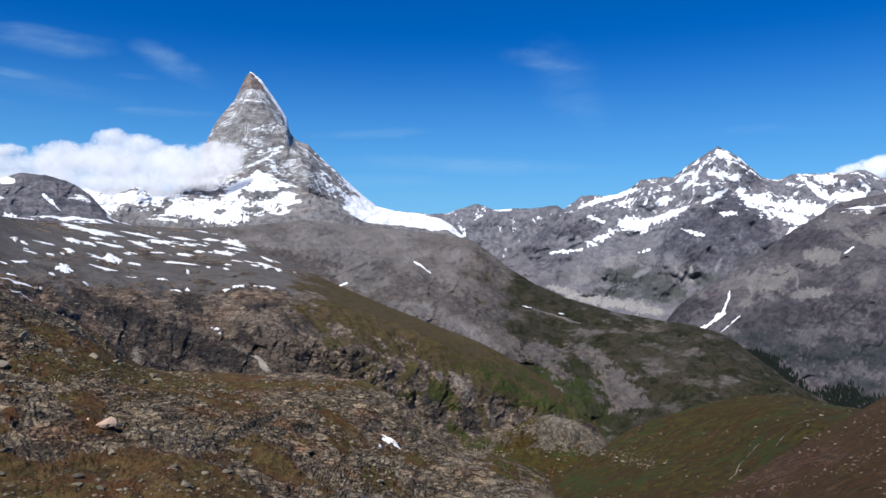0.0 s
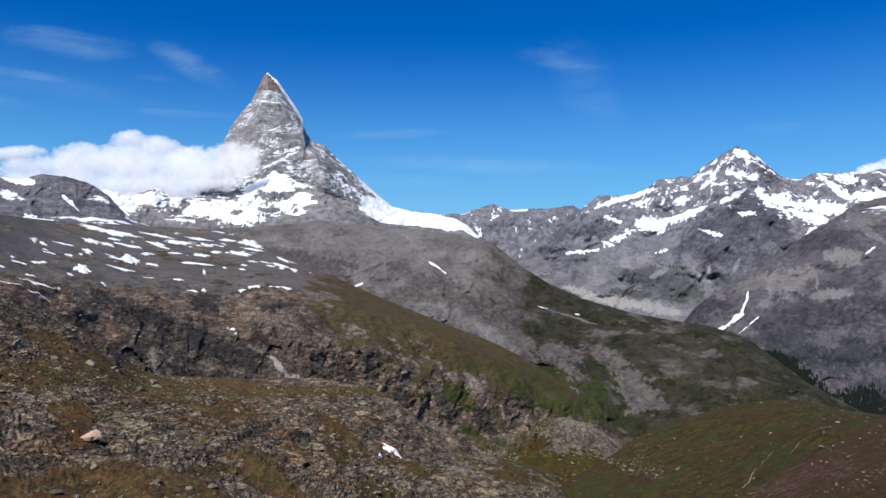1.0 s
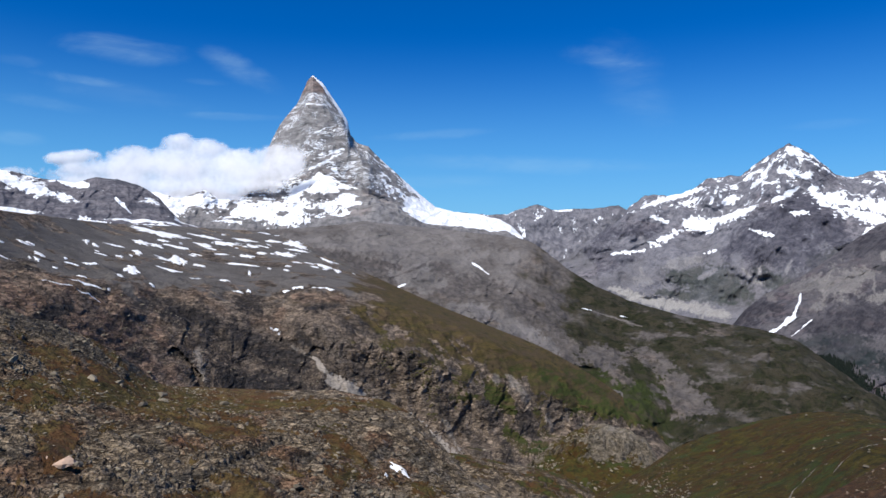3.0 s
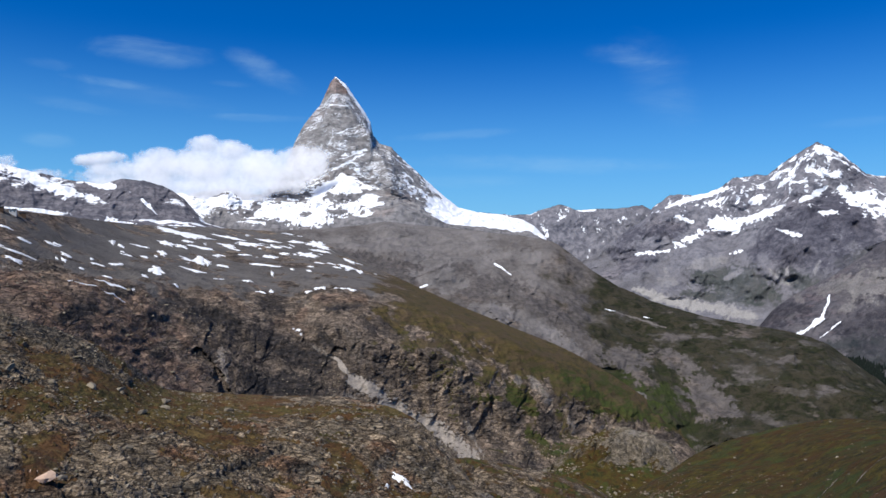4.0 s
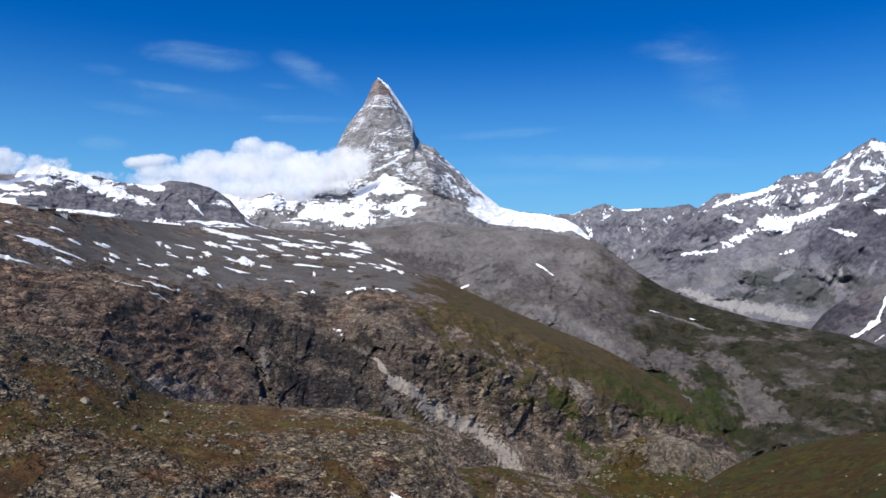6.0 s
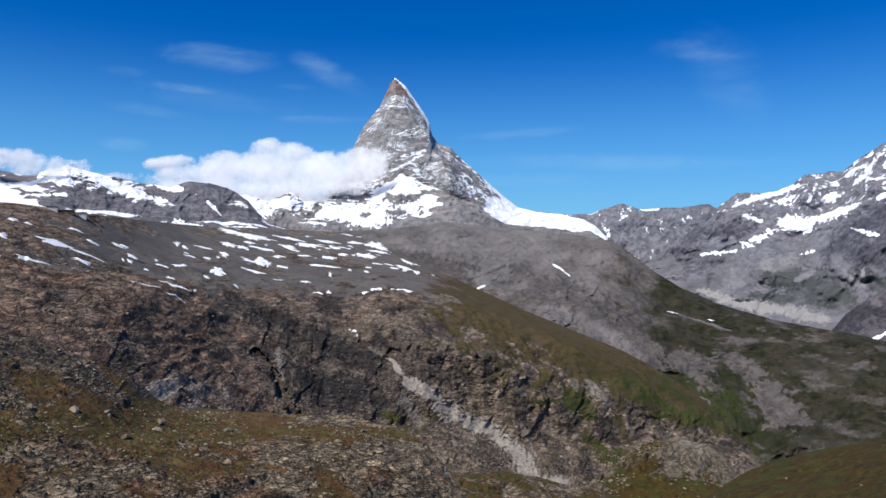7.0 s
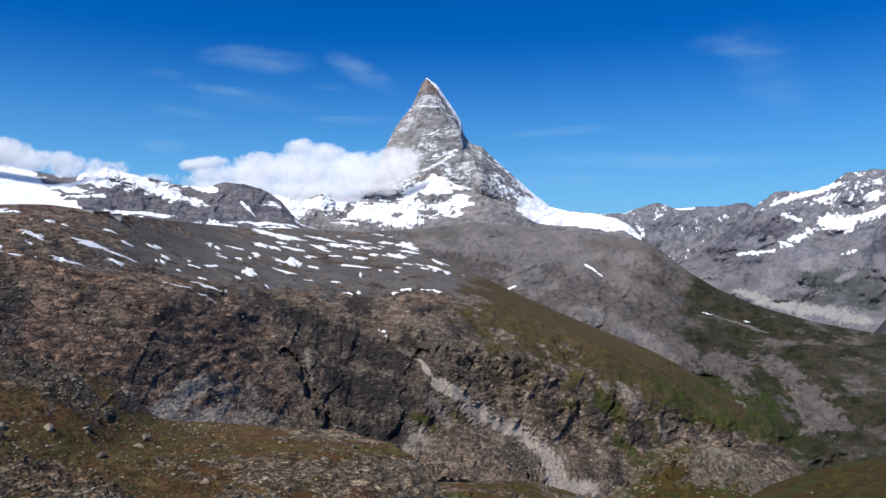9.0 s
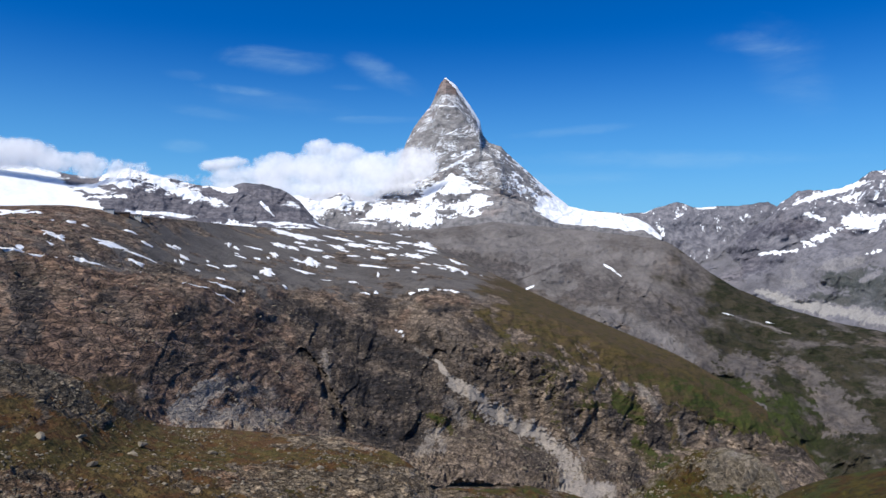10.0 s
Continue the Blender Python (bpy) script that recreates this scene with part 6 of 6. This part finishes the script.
def scatter(name, sheet, b, r, size, label, material=None):
    """Many small stones as one loose spread."""
    z = stand(sheet, b, r)
    at = place(b, r, z)
    verts = np.concatenate([turned(FORMS[k % len(FORMS)], 2.4 * k) * s + q + (0, 0, 0.16 * s) for k, (q, s) in enumerate(zip(at, size))])
    faces = np.concatenate([ICO_F + 12 * k for k in range(len(b))])
    me = bpy.data.meshes.new(name)
    fill_mesh(me, verts, faces, smooth=False)
    me.materials.append(material or M_STONE)
    return tagged(new(name, me), label, "stones", kind="stuff")


def pick_clumped(count, b0, b1, r0, r1, size, seed, power=1.0):
    """Bearings and ranges, thicker in some places than in others."""
    b = srng.uniform(b0, b1, count * 4)
    r = np.sqrt(srng.uniform(r0 ** 2, r1 ** 2, count * 4))
    n = fbm(place(b, r, 0.0), size, 3, 0.5, seed=seed)
    keep = np.argsort(-(n * power + srng.uniform(-0.5, 0.5, count * 4)))[:count]
    return b[keep], r[keep]


b, r = pick_clumped(9000, -52, 16, 92, 236, 22, 2.0)
scatter("hilltop_stones", "near_hilltop", b, r, np.minimum(0.16 * np.exp(srng.normal(0, 0.55, len(b))), 0.9), "small pale stones strewn over the turf")
b, r = pick_clumped(600, 6, 34, 270, 478, 60, 4.0, 0.5)
scatter("hill_stones", "green_hill", b, r, np.minimum(0.20 * np.exp(srng.normal(0, 0.5, len(b))), 0.8), "pale stones scattered in the grass")
b, r = pick_clumped(2200, 12, 40, 112, 236, 10, 6.0, 2.0)
scatter("slope_stones", "brown_slope", b, r, np.minimum(0.12 * np.exp(srng.normal(0, 0.5, len(b))), 0.5), "reddish grey stones strewn down the slope", M_REDSTONE)
b, r = pick_clumped(1500, -0.5, 14, 640, 812, 40, 8.0)
scatter("knoll_stones", "rocky_knoll", b, r, np.minimum(0.6 * np.exp(srng.normal(0, 0.5, len(b))), 2.5), "pale broken rock on the knoll")
b, r = pick_clumped(2600, -46, 6, 1150, 1660, 160, 9.0)
scatter("gorge_stones", "gorge_wall", b, r, np.minimum(1.3 * np.exp(srng.normal(0, 0.5, len(b))), 5.0), "grey blocks fallen to the foot of the wall")

# boulders that can be told apart
BOULDER_MESHES = []
for k in range(8):
    bm = bmesh.new()
    bmesh.ops.create_icosphere(bm, subdivisions=2, radius=1.0)
    cuts = [Vector(srng.normal(size=3)).normalized() for _ in range(11)]
    for v in bm.verts:
        q = v.co.copy()
        for c in cuts:
            d = q.dot(c) - 0.50
            if d > 0:
                q -= c * d
        v.co = Vector((q.x * 1.35, q.y * 0.95, q.z * 0.75)) * (1 + 0.10 * noise.noise(q * 2.7 + Vector((k, 0, 0))))
    me = bpy.data.meshes.new("boulder")
    bm.to_mesh(me)
    bm.free()
    me.materials.append(M_STONE)
    BOULDER_MESHES.append(me)


TINTED = {}


def boulder(sheet, b, r, size, k, label, group, material=None):
    me = BOULDER_MESHES[k % 8]
    if material:
        key = (k % 8, material.name)
        if key not in TINTED:
            TINTED[key] = me.copy()
            TINTED[key].materials[0] = material
        me = TINTED[key]
    ob = new("boulder", me)
    z = float(stand(sheet, np.array([b]), np.array([r]))[0])
    x, y, _ = place(np.array([b]), np.array([float(r)]), 0.0)[0]
    ob.matrix_world = pose(x, y, z + 0.25 * size, 8 * math.sin(k * 3.1), 9 * math.cos(k * 1.7), k * 57.0) @ Matrix.Scale(size, 4)
    return tagged(ob, label, "boulder", group)


boulder("near_hilltop", -24.6, 117, 1.5, 6, "pinkish pale rock slab lying in dark turf", "boulders on the hilltop", M_SLAB)
boulder("near_hilltop", -25.6, 121, 0.7, 5, "small pinkish rock beside the pale slab", "boulders on the hilltop", M_SLAB)
for k, (b, r, size) in enumerate([(-25.4, 178, 1.5), (-24.0, 188, 1.1), (-29.7, 166, 1.3), (-21.4, 142, 1.2), (-10.3, 141, 1.0), (-9.7, 145, 0.8), (-9.1, 143, 0.7), (-17.5, 214, 1.3), (-21.5, 205, 1.4), (-27.5, 171, 1.2), (-31.0, 150, 1.1), (-34.0, 158, 1.4)]):
    boulder("near_hilltop", b, r, size, k, "large weathered grey boulder with a flat top on turf", "boulders on the hilltop")
bb, rr = pick_clumped(150, -50, 14, 100, 228, 20, 12.0)
for k, (b, r) in enumerate(zip(bb, rr)):
    boulder("near_hilltop", float(b), float(r), float(np.clip(0.42 * math.exp(srng.normal(0, 0.4)), 0.25, 1.2)), k, "grey-brown weathered boulder half sunk in turf", "boulders on the hilltop")
bb, rr = pick_clumped(24, 8, 33, 290, 470, 30, 14.0)
for k, (b, r) in enumerate(zip(bb, rr)):
    boulder("green_hill", float(b), float(r), float(np.clip(0.6 * math.exp(srng.normal(0, 0.4)), 0.4, 1.2)), k, "pale boulder standing out of hill grass", "boulders on the hill")
bb, rr = pick_clumped(50, 17, 33, 130, 230, 16, 16.0)
for k, (b, r) in enumerate(zip(bb, rr)):
    boulder("brown_slope", float(b), float(r), float(np.clip(0.28 * math.exp(srng.normal(0, 0.4)), 0.2, 0.6)), k, "rusty grey boulder on the brown slope", "boulders on the slope", M_REDSTONE)

# ---- the mountain station on the plateau's skyline ----
def plain(name, colour, rough=0.8, grain=1.5):
    g = Graph(name)
    n = g.noise(g.pos(), grain, 4, 0.6)
    return g.done(g.mix(g.ramp(n, 0.3, 0.7), tuple(c * 0.75 for c in colour), colour), rough, n, 0.2, 0.1)


M_RENDER = plain("pale_render", (0.62, 0.60, 0.56))
M_TIMBER = plain("brown_timber", (0.10, 0.062, 0.040))
M_ROOF = plain("dark_roof", (0.055, 0.050, 0.050))
M_PANE = plain("window_glass", (0.03, 0.04, 0.05), 0.15)


def station(b, r, wide, deep, high, wall, label, gable):
    z = float(stand("gorge_wall", np.array([b]), np.array([r]))[0])
    x, y, _ = place(np.array([b]), np.array([float(r)]), 0.0)[0]
    root = tagged(new("station_building"), label, "building", "mountain station buildings")
    w, d = wide / 2, deep / 2
    part("wall", *box(-w, w, -d, d, -6, high), wall, root)
    e = 0.8
    v = [(-w - e, -d - e, high), (w + e, -d - e, high), (w + e, d + e, high), (-w - e, d + e, high), (-w - e, 0, high + gable), (w + e, 0, high + gable)]
    part("roof", v + [(a, c, q - 0.4) for a, c, q in v], [(0, 1, 5, 4), (2, 3, 4, 5), (0, 4, 3), (1, 2, 5), (6, 10, 11, 7), (8, 11, 10, 9), (0, 6, 7, 1), (3, 2, 8, 9)], M_ROOF, root, "dark pitched roof")
    count = max(2, int(wide / 5))
    for k in range(count):
        cx = -w + wide * (k + 0.5) / count
        part("window", *box(cx - 1.1, cx + 1.1, -d - 0.08, -d + 0.05, high * 0.45, high * 0.75), M_PANE, root, "dark window")
    root.matrix_world = pose(x, y, z, 0, 0, -b - 6)
    return root


station(-38.2, 1812, 22, 12, 6, M_RENDER, "pale rendered station building on the plateau's edge", 2.0)
station(-37.3, 1826, 30, 12, 4.5, M_TIMBER, "low brown timber station hall on the plateau's edge", 2.0)
station(-36.3, 1842, 14, 12, 9, M_RENDER, "tall pale station tower with a dark annex behind", 2.5)
station(-35.75, 1870, 14, 10, 7, M_TIMBER, "dark timber annex of the mountain station", 1.5)

# ---- the spruce wood on the valley floor ----
def spruce_wood(count):
    g = Graph("spruce_needles")
    n = g.noise(g.pos(), 6.0, 4, 0.6)
    isl = g.n.new("ShaderNodeNewGeometry").outputs["Random Per Island"]
    mat = g.done(g.mix(isl, (0.004, 0.008, 0.007), (0.011, 0.018, 0.013)), 0.9, n, 0.5, 0.5)
    b = np.sort(srng.uniform(21.6, 31.0, count))
    line = np.interp(b, (21.6, 23.1, 24.6, 26.5, 28.1, 29.5, 31.0), (2850, 2830, 2790, 2735, 2700, 2665, 2650))
    r = line - srng.uniform(0, 1, count) ** 0.8 * np.interp(b, (21.6, 24, 27, 31), (20, 80, 120, 120)) + srng.normal(0, 6, count)
    z = stand("valley_flank", b, r)
    at = place(b, r, z)
    verts, faces, k = [], [], 0
    for q in at:
        h, a0 = srng.uniform(9, 19), srng.uniform(0, 6)
        for tier in range(3):
            base, top, wide = h * (0.08 + 0.27 * tier), h * (0.52 + 0.24 * tier), h * (0.20 - 0.055 * tier)
            ring = [(q[0] + wide * srng.uniform(0.75, 1.2) * math.cos(a0 + j * 1.0472), q[1] + wide * srng.uniform(0.75, 1.2) * math.sin(a0 + j * 1.0472), q[2] + base + srng.uniform(-0.4, 0.4)) for j in range(6)]
            verts += ring + [(q[0], q[1], q[2] + top)]
            faces += [(k + j, k + (j + 1) % 6, k + 6) for j in range(6)]
            k += 7
    me = bpy.data.meshes.new("spruce_wood")
    fill_mesh(me, np.array(verts), np.array(faces), smooth=False)
    me.materials.append(mat)
    return tagged(new("spruce_wood", me), "dark green spruce wood along the valley floor", "forest", kind="stuff")


spruce_wood(6500)
